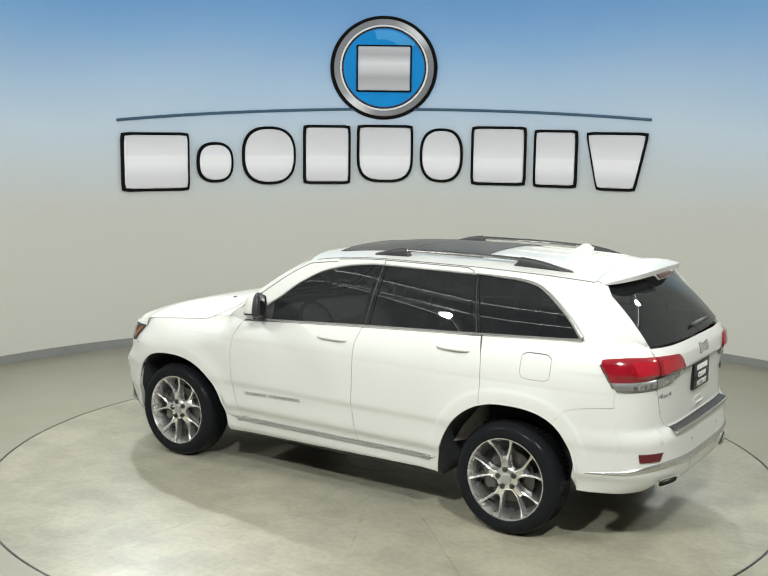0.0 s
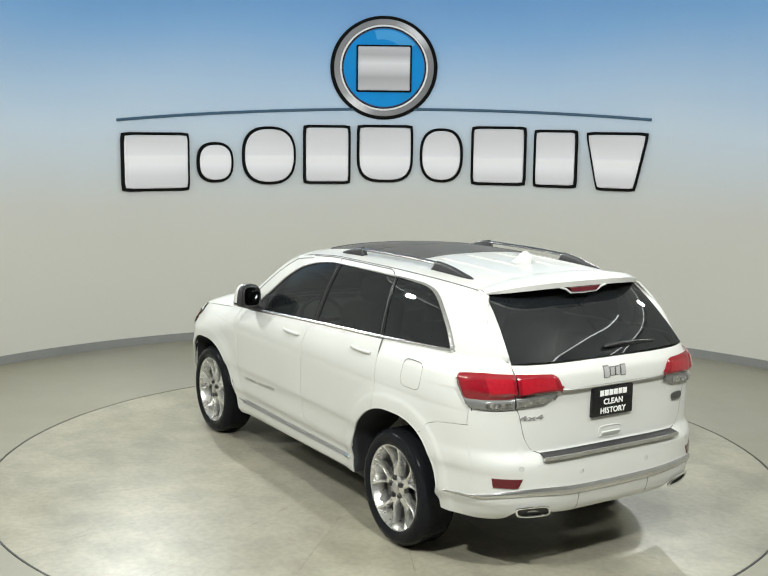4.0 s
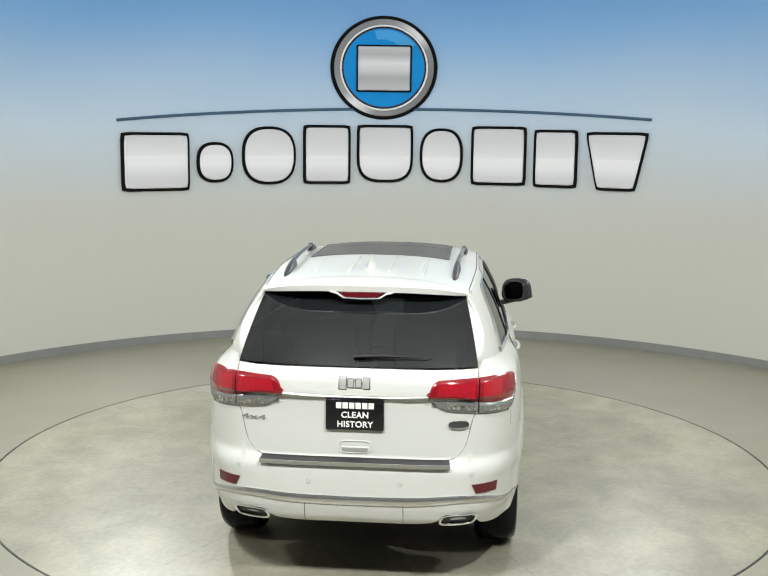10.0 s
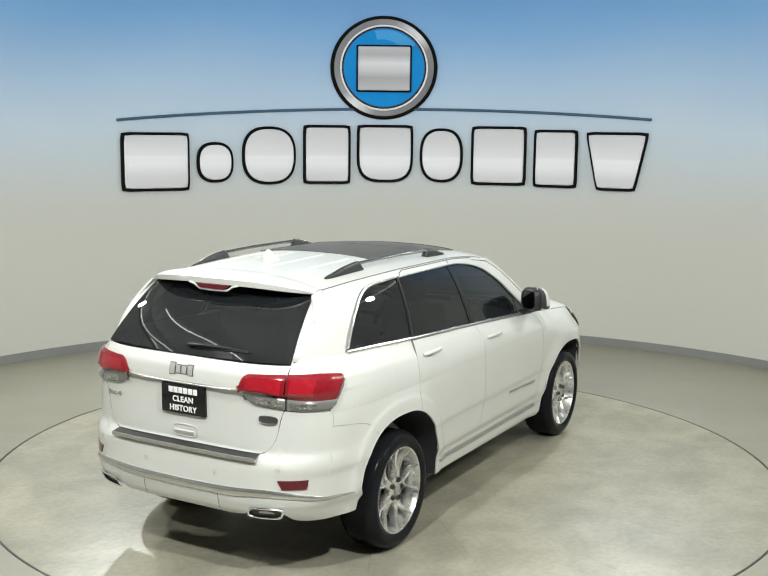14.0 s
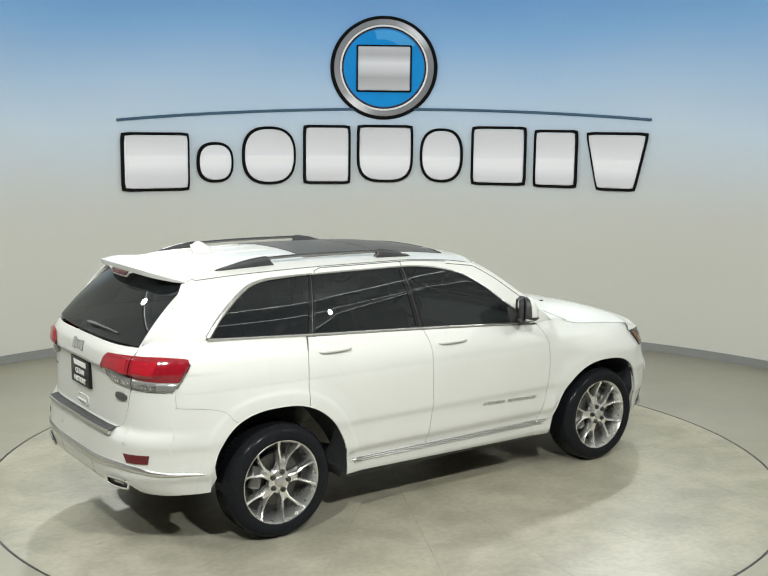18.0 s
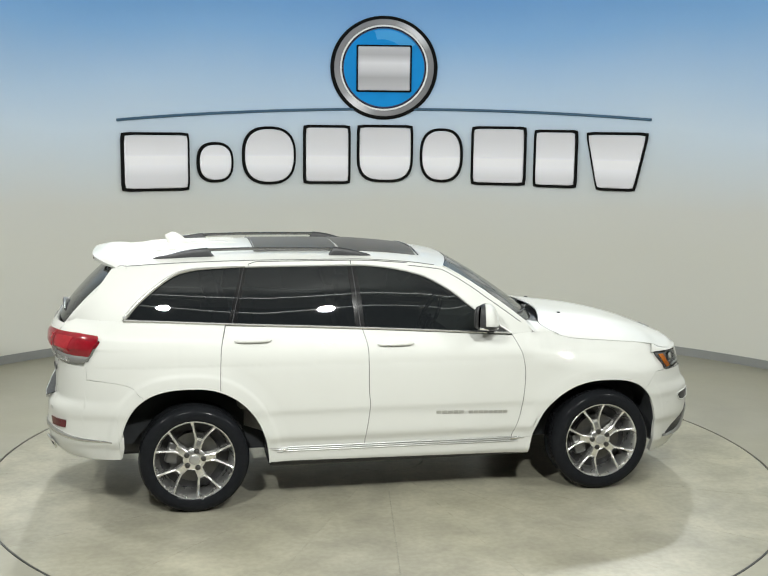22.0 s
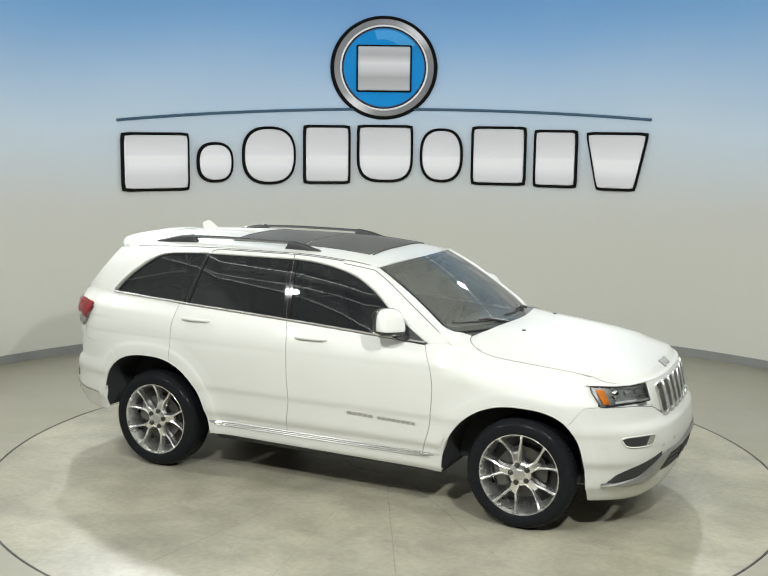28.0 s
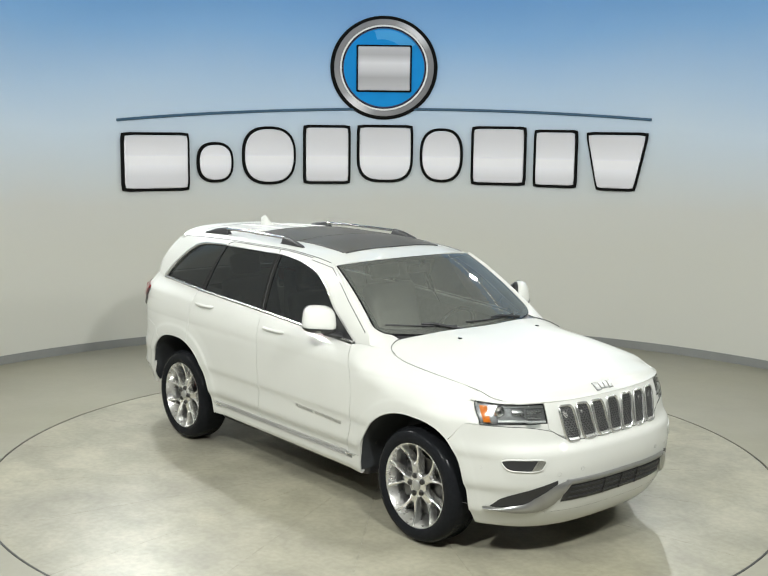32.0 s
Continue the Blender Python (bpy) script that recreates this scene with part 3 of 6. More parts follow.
def build_sign():
    """Wall sign: one plain block for each character, an arc strip and a round emblem."""
    sizes = ((-35.75, -27.05, 1.834, 2.523), (-26.11, -21.39, 1.928, 2.412), (-20.25, -13.28, 1.90, 2.606), (-12.32, -6.14, 1.905, 2.632),
             (-5.31, 2.02, 1.929, 2.641), (2.92, 8.52, 1.938, 2.606), (9.6, 16.74, 1.915, 2.638), (17.7, 23.33, 1.904, 2.604), (24.28, 32.3, 1.888, 2.583))
    forms = ("block", "oval", "oval", "block", "cup", "oval", "block", "block", "wedge")

    def shape(form, a0, a1, z0, z1, grow, back, depth):
        """Outline of one plain block, bent along the wall; grow widens it all round."""
        w, h = radians(a1 - a0) * WALL_R, z1 - z0
        loop = []
        for k in range(48):
            c = 2 * math.pi * k / 48
            co, si = math.cos(c), math.sin(c)
            n = {"block": 24.0, "oval": 2.6, "cup": 3.2 if si < 0 else 24.0, "wedge": 24.0}[form]
            r = (abs(co) ** n + abs(si) ** n) ** (-1 / n)
            x, z = r * co, r * si
            if form == "wedge":
                x *= lerp(0.62, 1.0, (z + 1) / 2)
            loop.append((w / 2 + x * (w / 2 + grow), h / 2 + z * (h / 2 + grow)))
        return bent(Mesh(), loop, a0, z0, WALL_R - back, depth)
    for form, (a0, a1, z0, z1) in zip(forms, sizes):
        block = thing("sign_block", shape(form, a0, a1, z0, z1, 0.0, 0.02, 0.03), SIGN_BLACK, "black-edged pale metal block of a wall sign", "sign", "blocks of the wall sign")
        part("face", shape(form, a0, a1, z0, z1, -0.034, 0.045, 0.03), FACE_SHEEN, block, "pale face with a metal sheen printed in")
        part("mount", shape(form, a0, a1, z0, z1, -0.14, 0.0, 0.03), SIGN_BLACK, block)
    m = Mesh()
    pts = []
    for k in range(61):
        az = lerp(-36.1, 32.45, k / 60)
        s = (k / 60 - 0.5) * 2
        pts.append(wall_point(az, 2.835 - 0.14 * s * s + 0.035 * s, WALL_R - 0.02))
    m.tube(pts, 0.017, 8)
    thing("sign_arc", m, SIGN_SLATE, "thin dark slate-blue arc strip on the wall", "sign")
    # emblem
    ca, cz, rr = -1.87, 3.335, 0.664

    def disc(r_out, depth, back):
        loop = [(r_out * math.cos(2 * math.pi * k / 64), 0.948 * r_out * math.sin(2 * math.pi * k / 64)) for k in range(64)]
        return bent(Mesh(), loop, ca, cz, WALL_R - back, depth, 0.015)
    em = thing("round_emblem", disc(rr, 0.04, 0.0), SIGN_BLACK, "round blue enamel wall emblem with a steel ring", "emblem")

    def annulus(profile):
        """A flat ring on the wall; profile: radius and height over the wall."""
        m = Mesh()
        n = 96
        v, f = [], []
        for r, d in profile:
            v += [wall_point(ca + math.degrees(r * math.cos(2 * math.pi * k / n) / WALL_R), cz + 0.948 * r * math.sin(2 * math.pi * k / n), WALL_R - d) for k in range(n)]
        for j in range(len(profile) - 1):
            f += [(j * n + k, j * n + (k + 1) % n, (j + 1) * n + (k + 1) % n, (j + 1) * n + k) for k in range(n)]
        return m.add(v, f)
    part("ring", annulus([(0.620, 0.030), (0.620, 0.052), (0.610, 0.060), (0.558, 0.060), (0.550, 0.052), (0.550, 0.030)]), RING_SHEEN, em, "ring with steel glints printed in")
    part("inner_ring", annulus([(0.549, 0.034), (0.548, 0.056), (0.526, 0.054), (0.525, 0.034)]), PALE_RING, em, "pale inner ring")
    part("disc", disc(0.524, 0.025, 0.022), SIGN_NAVY, em, "dark blue edge of the disc")
    part("enamel", disc(0.508, 0.025, 0.028), SIGN_BLUE, em, "glossy blue enamel disc")
    # crescent highlight put into the disc's colour as a lighter blue shape
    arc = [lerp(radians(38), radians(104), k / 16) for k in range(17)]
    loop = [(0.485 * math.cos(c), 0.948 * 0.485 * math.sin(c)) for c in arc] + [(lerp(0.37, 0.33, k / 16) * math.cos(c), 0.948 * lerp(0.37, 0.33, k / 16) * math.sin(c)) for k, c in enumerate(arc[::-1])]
    part("gloss", bent(Mesh(), loop, ca, cz, WALL_R - 0.0535, 0.003, 0.001), GLEAM_BLUE, em, "gleam printed on the enamel in lighter blue")
    w = math.degrees(0.345 / WALL_R)
    part("plate_edge", wall_patch(Mesh(), ca - w, ca + w, cz - 0.295, cz + 0.275, WALL_R - 0.06, 0.02, 0.02), SIGN_BLACK, em)
    w = math.degrees(0.325 / WALL_R)
    part("plate", wall_patch(Mesh(), ca - w, ca + w, cz - 0.275, cz + 0.255, WALL_R - 0.075, 0.025, 0.015), PLATE_SHEEN, em, "plain plate with a steel sheen printed in")


build_room()
TABLE = build_turntable()
build_sign()
# ---------------------------------------------------------------- car: surfaces
YC = -0.0415                      # the car stands a little off the table's axis
FRONT_X = [(0.20, 2.14), (0.225, 2.19), (0.28, 2.238), (0.36, 2.275), (0.42, 2.291), (0.5, 2.31), (0.6, 2.319), (0.70, 2.305), (0.77, 2.256), (0.83, 2.240), (0.90, 2.224), (0.96, 2.206), (1.0, 2.188), (1.06, 2.13)]
REAR_X = [(0.34, 2.33), (0.40, 2.44), (0.46, 2.485), (0.55, 2.50), (0.66, 2.495), (0.72, 2.49), (0.76, 2.47), (0.80, 2.44), (0.95, 2.437), (1.10, 2.442), (1.125, 2.445), (1.14, 2.468), (1.22, 2.462), (1.27, 2.435), (1.30, 2.41), (1.36, 2.36)]
SIDE_Y = [(0.20, 0.81), (0.24, 0.845), (0.29, 0.868), (0.34, 0.895), (0.42, 0.903), (0.46, 0.909), (0.505, 0.929), (0.53, 0.932), (0.60, 0.934), (0.66, 0.938), (0.70, 0.948), (0.80, 0.951), (0.95, 0.953), (1.05, 0.947), (1.12, 0.935)]
BELT = [(-2.3, 1.325), (-1.945, 1.315), (-1.26, 1.287), (-0.35, 1.240), (0.71, 1.172), (0.9, 1.158)]
ROOF_EDGE = [(-2.12, 1.632), (-1.9, 1.652), (-1.5, 1.674), (-1.0, 1.686), (-0.4, 1.686), (0.0, 1.662), (0.256, 1.628)]
ROOF_TOP = [(-2.15, 1.712), (-1.8, 1.740), (-1.4, 1.753), (-0.9, 1.760), (-0.3, 1.750), (0.1, 1.716), (0.38, 1.664)]
WIN_TOP = [(-1.945, 1.325), (-1.86, 1.42), (-1.743, 1.518), (-1.66, 1.575), (-1.58, 1.613), (-1.45, 1.636), (-1.12, 1.648), (-0.38, 1.650), (-0.18, 1.634), (0.08, 1.578), (0.28, 1.478), (0.44, 1.356), (0.72, 1.172)]
XF, XR, NF_HIGH, NF_LOW, NR = 1.45, -1.30, 2.85, 2.9, 4.6
# centre, reach and squareness towards the nose, the same towards the tail, height
ARCHES = ((1.395, 0.450, 2.9, 0.535, 2.1, 0.535), (-1.495, 0.500, 2.15, 0.500, 2.9, 0.575))
ARCH_Z = 0.30


def belt(x):
    return interp(x, BELT)


def arch_top(x):
    """Height of the wheel arch's edge at x, or None beside it."""
    for c, af, pf, ar, pr, b in ARCHES:
        a, p = (af, pf) if x > c else (ar, pr)
        k = abs(x - c) / a
        if k < 1:
            return ARCH_Z + b * (1 - k ** p) ** (1 / p)
    return None


def arch_x(k, fore, z):
    """Where the edge of arch k lies at height z, towards the nose (fore) or the tail."""
    c, af, pf, ar, pr, b = ARCHES[k]
    a, p = (af, pf) if fore else (-ar, pr)
    return c + a * (1 - min(1.0, max(0.0, (z - ARCH_Z) / b)) ** p) ** (1 / p)


def flare(x, z):
    """The raised moulding round the wheel arches, with a crease at its outer edge."""
    best = 0.0
    for c, af, pf, ar, pr, b in ARCHES:
        a, p = (af, pf) if x > c else (ar, pr)
        k = ((abs(x - c) / a) ** p + (max(0.0, z - ARCH_Z) / b) ** p) ** (1 / p)
        crease = 0.0015 if c > 0 else 0.005
        best = max(best, crease * (1 - sm((k - 1.12) / 0.06)) + 0.015 * (1 - sm((k - 1.0) / 0.32)))
    return best


def width(x, z):
    """Half width of the lower body between the rounded ends."""
    y = interp(min(z, 1.12), SIDE_Y)
    if z > 1.02:
        top = belt(x) if x < 0.9 else 1.158
        k = (z - 1.02) / max(0.05, top - 1.02)
        y = 0.951 - 0.083 * max(0.0, k) ** 2.0
    return y


def nose_power(z):
    """How square the front is in plan; the bumper is squarer than the bonnet edge."""
    return lerp(NF_LOW, NF_HIGH, sm((z - 0.70) / 0.12))


def nose_width(z):
    """The front is a little narrower than the cabin, more so towards its top."""
    return 0.985 - 0.035 * sm((z - 0.86) / 0.13)


def side(x, z, sgn=1, off=0.0):
    """The flank: x along, z up; rounded into nose and tail."""
    w = width(x, z)
    if x > XF:
        k = min(0.999, (x - XF) / (interp(z, FRONT_X) - XF))
        n = nose_power(z)
        y = w * lerp(1.0, nose_width(z), sm((x - XF) / 0.35)) * (1 - k ** n) ** (1 / n)
    elif x < XR:
        k = min(0.999, (XR - x) / (interp(z, REAR_X) + XR))
        y = w * (1 - 0.015 * min(1.0, (XR - x) / 0.3)) * (1 - k ** NR) ** (1 / NR)
    else:
        y = w
    y += flare(x, z) * (1 if y > 0.7 else 0)
    return Vector((x, sgn * (y + off), z))


def nose(y, z, off=0.0):
    """The front: y across, z up."""
    a, w, n = interp(z, FRONT_X) - XF, width(XF, z) * nose_width(z), nose_power(z)
    k = min(1.0, abs(y) / w)
    c = (1 - k ** n) ** (1 / n)
    nx, ny = c ** (n - 1) / a, k ** (n - 1) / w
    h = off / math.hypot(nx, ny)
    return Vector((XF + a * c + nx * h, y + ny * h * (1 if y >= 0 else -1), z))


def tail(y, z, off=0.0):
    a, w = interp(z, REAR_X) + XR, width(XR, z) * 0.985
    k = min(1.0, abs(y) / w)
    c = (1 - k ** NR) ** (1 / NR)
    nx, ny = c ** (NR - 1) / a, k ** (NR - 1) / w
    h = off / math.hypot(nx, ny)
    return Vector((XR - a * c - nx * h, y + ny * h * (1 if y >= 0 else -1), z))


def wrap(end, start_x, q, z, off=0.0):
    """Round a corner: q = 0 on the flank at start_x, q = 1 at the middle of the nose (end 1) or tail (end -1)."""
    w = width(XF, z) if end > 0 else width(XR, z) * 0.985
    c, n = (XF, nose_power(z)) if end > 0 else (-XR, NR)
    length = (interp(z, FRONT_X) if end > 0 else interp(z, REAR_X)) - c
    k0 = max(0.0, (abs(start_x) - c) / length)
    p0 = math.atan2(k0, (1 - min(1, k0) ** n) ** (1 / n))
    p = lerp(p0, math.pi / 2, q)
    dx, dy = math.sin(p), math.cos(p)
    r = (dx ** n + dy ** n) ** (-1 / n)
    x, y = c + length * r * dx, w * r * dy
    if end > 0:
        y *= lerp(1.0, nose_width(z), sm((x - XF) / 0.35))
    nx, ny = (r * dx) ** (n - 1) / length, (r * dy) ** (n - 1) / w
    h = math.hypot(nx, ny)
    y += flare(end * x, z) * (1 if y > 0.7 else 0)
    return Vector((end * (x + off * nx / h), y + off * ny / h, z))


def upper(x, z, sgn=1, off=0.0):
    """The side of the cabin above the belt line."""
    b, e = belt(x), interp(x, ROOF_EDGE)
    h = max(0.0, (z - b) / (e - b))
    y = 0.868 - 0.155 * h - 0.052 * h ** 3
    t = max(0.0, min(1.0, (-x - 1.05) / 1.0))
    y -= 0.085 * t ** 1.4 * (1 - 0.35 * min(1.0, h))
    if x < -2.0:
        y -= 0.115 * ((-x - 2.0) / 0.295) ** 2 * (1 - 0.5 * min(1.0, h))
    if x > 0.3:
        y -= 0.02 * sm((x - 0.3) / 0.5)
    return Vector((x, sgn * (y + off), z))


def roof(x, y, off=0.0):
    e = upper(x, interp(x, ROOF_EDGE)).y
    zt, ze = interp(x, ROOF_TOP), interp(x, ROOF_EDGE)
    return Vector((x, y, zt - (zt - ze) * min(1.0, abs(y) / e) ** 2.6 + off))


def screen(y, k, off=0.0):
    """The windscreen: k = 0 at the cowl, 1 at the roof; y from -1 to 1 across."""
    y2 = y * y
    b = Vector((1.08 - 0.235 * y2, 0.765 * y, 1.205 + 0.03 * y2))
    t = Vector((0.385 - 0.125 * y2, 0.655 * y, 1.664 - 0.036 * y2))
    p = b.lerp(t, k)
    bulge = 0.022 * 4 * k * (1 - k)
    return p + Vector((0.5, 0, 0.86)) * (bulge + off)


def back_glass(y, k, off=0.0):
    """The rear window: k = 0 at the tailgate, 1 under the spoiler."""
    y2 = abs(y) ** 2.6
    b = Vector((-2.405 + 0.069 * y2, 0.675 * y, 1.290 + 0.004 * y2))
    t = Vector((-2.05 + 0.075 * y2, 0.592 * y, 1.650 - 0.012 * y2))
    p = b.lerp(t, k)
    return p + Vector((-0.7, 0, 0.7)) * (0.018 * 4 * k * (1 - k) + off)


HOOD_EDGE_Z = [(0.72, 1.168), (0.86, 1.178), (1.0, 1.168), (1.08, 1.146), (1.2, 1.116), (1.46, 1.092), (1.65, 1.074), (1.82, 1.052), (1.93, 1.014), (2.2, 0.99)]
HOOD_MID_Z = [(0.9, 1.262), (1.1, 1.245), (1.3, 1.221), (1.6, 1.178), (1.9, 1.113), (2.08, 1.058), (2.18, 1.013), (2.235, 0.988)]
HOOD_EDGE_Y = [(0.72, 0.868), (0.86, 0.845), (1.0, 0.806), (1.1, 0.808), (1.4, 0.812), (1.7, 0.79), (1.88, 0.735), (1.95, 0.69)]


def hood_tip(y):
    return nose(y, 0.992).x + 0.002


def hood(a, b):
    """a: 0 at the cowl, 1 at the grille; b: -1 to 1 across."""
    ye = interp(lerp(1.0, 1.95, a), HOOD_EDGE_Y)
    y = ye * b
    x0 = 1.115 - 0.19 * b * b
    x1 = hood_tip(0.69 * b) if abs(b) <= 1 else 0
    x = lerp(x0, x1, a)
    ze, zm = interp(x, HOOD_EDGE_Z), interp(x, HOOD_MID_Z)
    t = abs(b)
    # centre bulge with two soft creases
    z = lerp(zm, ze, t ** 3.4) + 0.006 * sm((0.66 - t) / 0.24) * (1 - a) ** 0.5
    lip = sm((a - 0.94) / 0.06)
    z = lerp(z, 0.992 + 0.004 * t, lip * 0.9)
    return Vector((x, y, z))


def curve(fn, n=24):
    return [fn(i / n) for i in range(n + 1)]
# ---------------------------------------------------------------- car: parts


def door_line(rows):
    """Edge of a door: rows of (height, x); read by height."""
    rows = sorted(rows)
    return lambda z: interp(z, rows)


FRONT_GAP = door_line([(0.43, 0.727), (0.648, 0.789), (0.881, 0.806), (1.008, 0.789), (1.18, 0.715)])
MID_GAP = door_line([(0.43, -0.338), (0.465, -0.335), (0.723, -0.306), (0.80, -0.314), (1.094, -0.322), (1.246, -0.357)])
REAR_GAP = door_line([(0.40, -1.325), (0.863, -1.325), (1.114, -1.318), (1.277, -1.285)])
SILL_Z = 0.43


def quarter_end(z):
    """Rear edge of the quarter panel: bumper, tail lamp, then the rear shoulder."""
    return interp(z, [(1.0, -2.214), (1.04, -2.207), (1.12, -2.163), (1.20, -2.112), (1.33, -2.112)])


def quarter_point(x, z, s):
    """The quarter panel: its shoulder runs into the narrower cabin."""
    p = side(x, z, s)
    top = upper(x, max(z, belt(x)), s)
    k = sm((z - (belt(x) - 0.124)) / 0.12)
    p.y = lerp(p.y, top.y + s * 0.40 * max(0.0, belt(x) - z), k)
    return p


def build_car():
    car = thing("suv", None, None, "white five-door sport utility vehicle parked on a turntable", "car")

    def seam(fn_pts, r=0.0032, label=""):
        return Mesh().tube(fn_pts, r, 6)

    def top_of_door(x):
        return belt(x) - 0.012

    # --- flanks, both sides
    for s in (1, -1):
        def low_front(x):
            return SILL_Z

        def low_rear(x):
            t = arch_top(x)
            return max(SILL_Z, t + 0.001) if t else SILL_Z

        def door_patch(left, right, low, high):
            def at(a, b):
                x = lerp(left(0.8), right(0.8), a)
                for _ in range(3):
                    z = lerp(low(x), high(x), b)
                    x = lerp(left(z), right(z), a)
                return side(x, lerp(low(x), high(x), b), s)
            return at
        g = 0.0022
        door = part("front_door", Mesh().grid(door_patch(lambda z: MID_GAP(z) + g, lambda z: FRONT_GAP(z) - g, low_front, top_of_door), 60, 44, 0.018), PAINT, car)
        rdoor = part("rear_door", Mesh().grid(door_patch(lambda z: REAR_GAP(z) + g, lambda z: MID_GAP(z) - g, low_rear, top_of_door), 80, 54, 0.018), PAINT, car)

        # fender
        def f_low(x):
            t = arch_top(x)
            if x > 1.72:
                return lerp(arch_top(1.72), 0.868, sm((x - 1.72) / 0.12))
            return max(SILL_Z, t) if t else SILL_Z

        def f_high(x):
            return interp(x, HOOD_EDGE_Z) - 0.004

        def fender(a, b):
            x = lerp(0.80, 1.86, a)
            for _ in range(3):
                z = lerp(f_low(x), f_high(x), b)
                x = lerp(FRONT_GAP(z) + g, 1.852 + 0.048 * sm((0.99 - z) / 0.11), a)
            z = lerp(f_low(x), f_high(x), b)
            p = side(x, z, s)
            # turn the top in towards the bonnet
            ye = interp(min(x, 1.95), HOOD_EDGE_Y)
            k = max(0.0, min(1.0, (z - (f_high(x) - 0.22)) / 0.22)) ** 2.3 * sm((x - 0.80) / 0.13)
            p.y = s * lerp(p.y * s, min(p.y * s, ye + 0.004), k)
            return p
        part("fender", Mesh().grid(fender, 90, 50, 0.018), PAINT, car)

        # quarter panel
        def q_low(x):
            t = arch_top(x)
            if x < -1.815:
                return interp(-x, [(1.815, arch_top(-1.815) - 0.002), (1.85, 0.832), (1.90, 0.888), (2.03, 0.922), (2.19, 0.940)])
            return max(0.40, t) if t else 0.40

        def q_high(x):
            return belt(x) - 0.004

        def quarter(a, b):
            x = lerp(-2.12, -1.33, a)
            for _ in range(30):
                z = lerp(q_low(x), q_high(x), b)
                x = lerp(x, lerp(quarter_end(z), REAR_GAP(z) - g, a), 0.4)
            return quarter_point(x, lerp(q_low(x), q_high(x), b), s)
        part("quarter_panel", Mesh().grid(quarter, 80, 50, 0.018), PAINT, car)

        m = Mesh().tube([quarter_point(lerp(-2.190, -2.196, i / 6), lerp(0.938, 1.026, i / 6), s) + Vector((0, s * 0.0005, 0)) for i in range(7)], 0.0013, 6)
        part("bumper_seam", m, SATIN, car)

        # sill with step trim, cut off along the two arches
        def sill(a, b):
            z = lerp(0.300 + 0.03 * (1 - a), SILL_Z - 0.004, b)
            return side(lerp(arch_x(1, True, z), arch_x(0, False, z), a), z, s)
        sp = part("sill", Mesh().grid(sill, 40, 10, 0.03), PAINT, car)
        for dz, r in ((0.010, 0.0045), (-0.004, 0.0045), (-0.018, 0.0045)):
            m = Mesh().tube([side(lerp(-0.93 + dz, 0.76 - dz, i / 30), 0.420 + dz - 0.006 * (i / 30), s, 0.003) for i in range(31)], r, 8)
            part("step_line", m, SATIN, sp, "satin silver step line")
        for x0, x1 in ((-0.985, -0.89), (0.82, 0.72)):
            m = Mesh().tube([side(lerp(x0, x1, i / 8), 0.421 - 0.004 * i / 8, s, 0.004) for i in range(9)], [lerp(0.002, 0.014, sm(i / 8)) for i in range(9)], 8, flat=1.0)
            part("step_tip", m, CHROME, sp, "chrome pointed end of the step trim")

        # arch edge and liner
        for c, af, pf, ar, pr, b in ARCHES:
            def arch_pt(t, grow=1.0):
                ang = lerp(radians(3), radians(177 if c > 0 else 168), t)
                co, si = math.cos(ang), math.sin(ang)
                a, p = (af, pf) if co > 0 else (ar, pr)
                r = (abs(co / a) ** p + abs(si / b) ** p) ** (-1 / p)
                return c + r * co * grow, ARCH_Z + r * si * grow
            m = Mesh()
            lip = []
            for i in range(41):
                x, z = arch_pt(i / 40)
                p = side(x, max(0.30, z), s)
                lip.append((p.x, p.y - s * 0.004, z))
            m.tube(lip, 0.006, 8)
            part("arch_lip", m, PAINT, car, "white rolled wheel arch edge")

            def liner(u, v):
                x, z = arch_pt(u, 0.995)
                p = side(x, max(0.32, z), s)
                return Vector((x, lerp(p.y - s * 0.012, s * 0.56, v), z))
            m = Mesh().grid(liner, 30, 6)
            ring = [arch_pt(i / 30, 0.995) for i in range(31)]
            m.add([(x, s * 0.56, z) for x, z in ring], [tuple(range(31))])
            part("wheel_well", m, WELL, car, "black wheel well liner")

        # cabin side frame above the windows
        def frame_top(x):
            if x < 0.256:
                return interp(x, ROOF_EDGE)
            return interp(x, [(0.256, 1.628), (0.40, 1.545), (0.55, 1.44), (0.70, 1.335), (0.80, 1.262), (0.88, 1.20)])

        def frame_low(x):
            if x > 0.72:
                return min(belt(x) - 0.01, frame_top(x) - 0.004)
            if x < -1.945:
                return belt(x) - 0.004
            return max(interp(x, WIN_TOP) + 0.004, belt(x) - 0.004)

        def pillar_x(z):
            """Rear edge of the cabin side, beside the rear window."""
            return lerp(-2.27, -2.02, (z - 1.31) / 0.34)

        def side_frame(a, b):
            q = a ** 1.0
            x = lerp(-2.02, 0.88, q)
            for _ in range(4):
                z = lerp(frame_low(x), frame_top(x), b)
                x = lerp(pillar_x(z), 0.88, q)
            return upper(x, lerp(frame_low(x), frame_top(x), b), s)
        part("cabin_frame", Mesh().grid(side_frame, 110, 12, 0.012), PAINT, car)

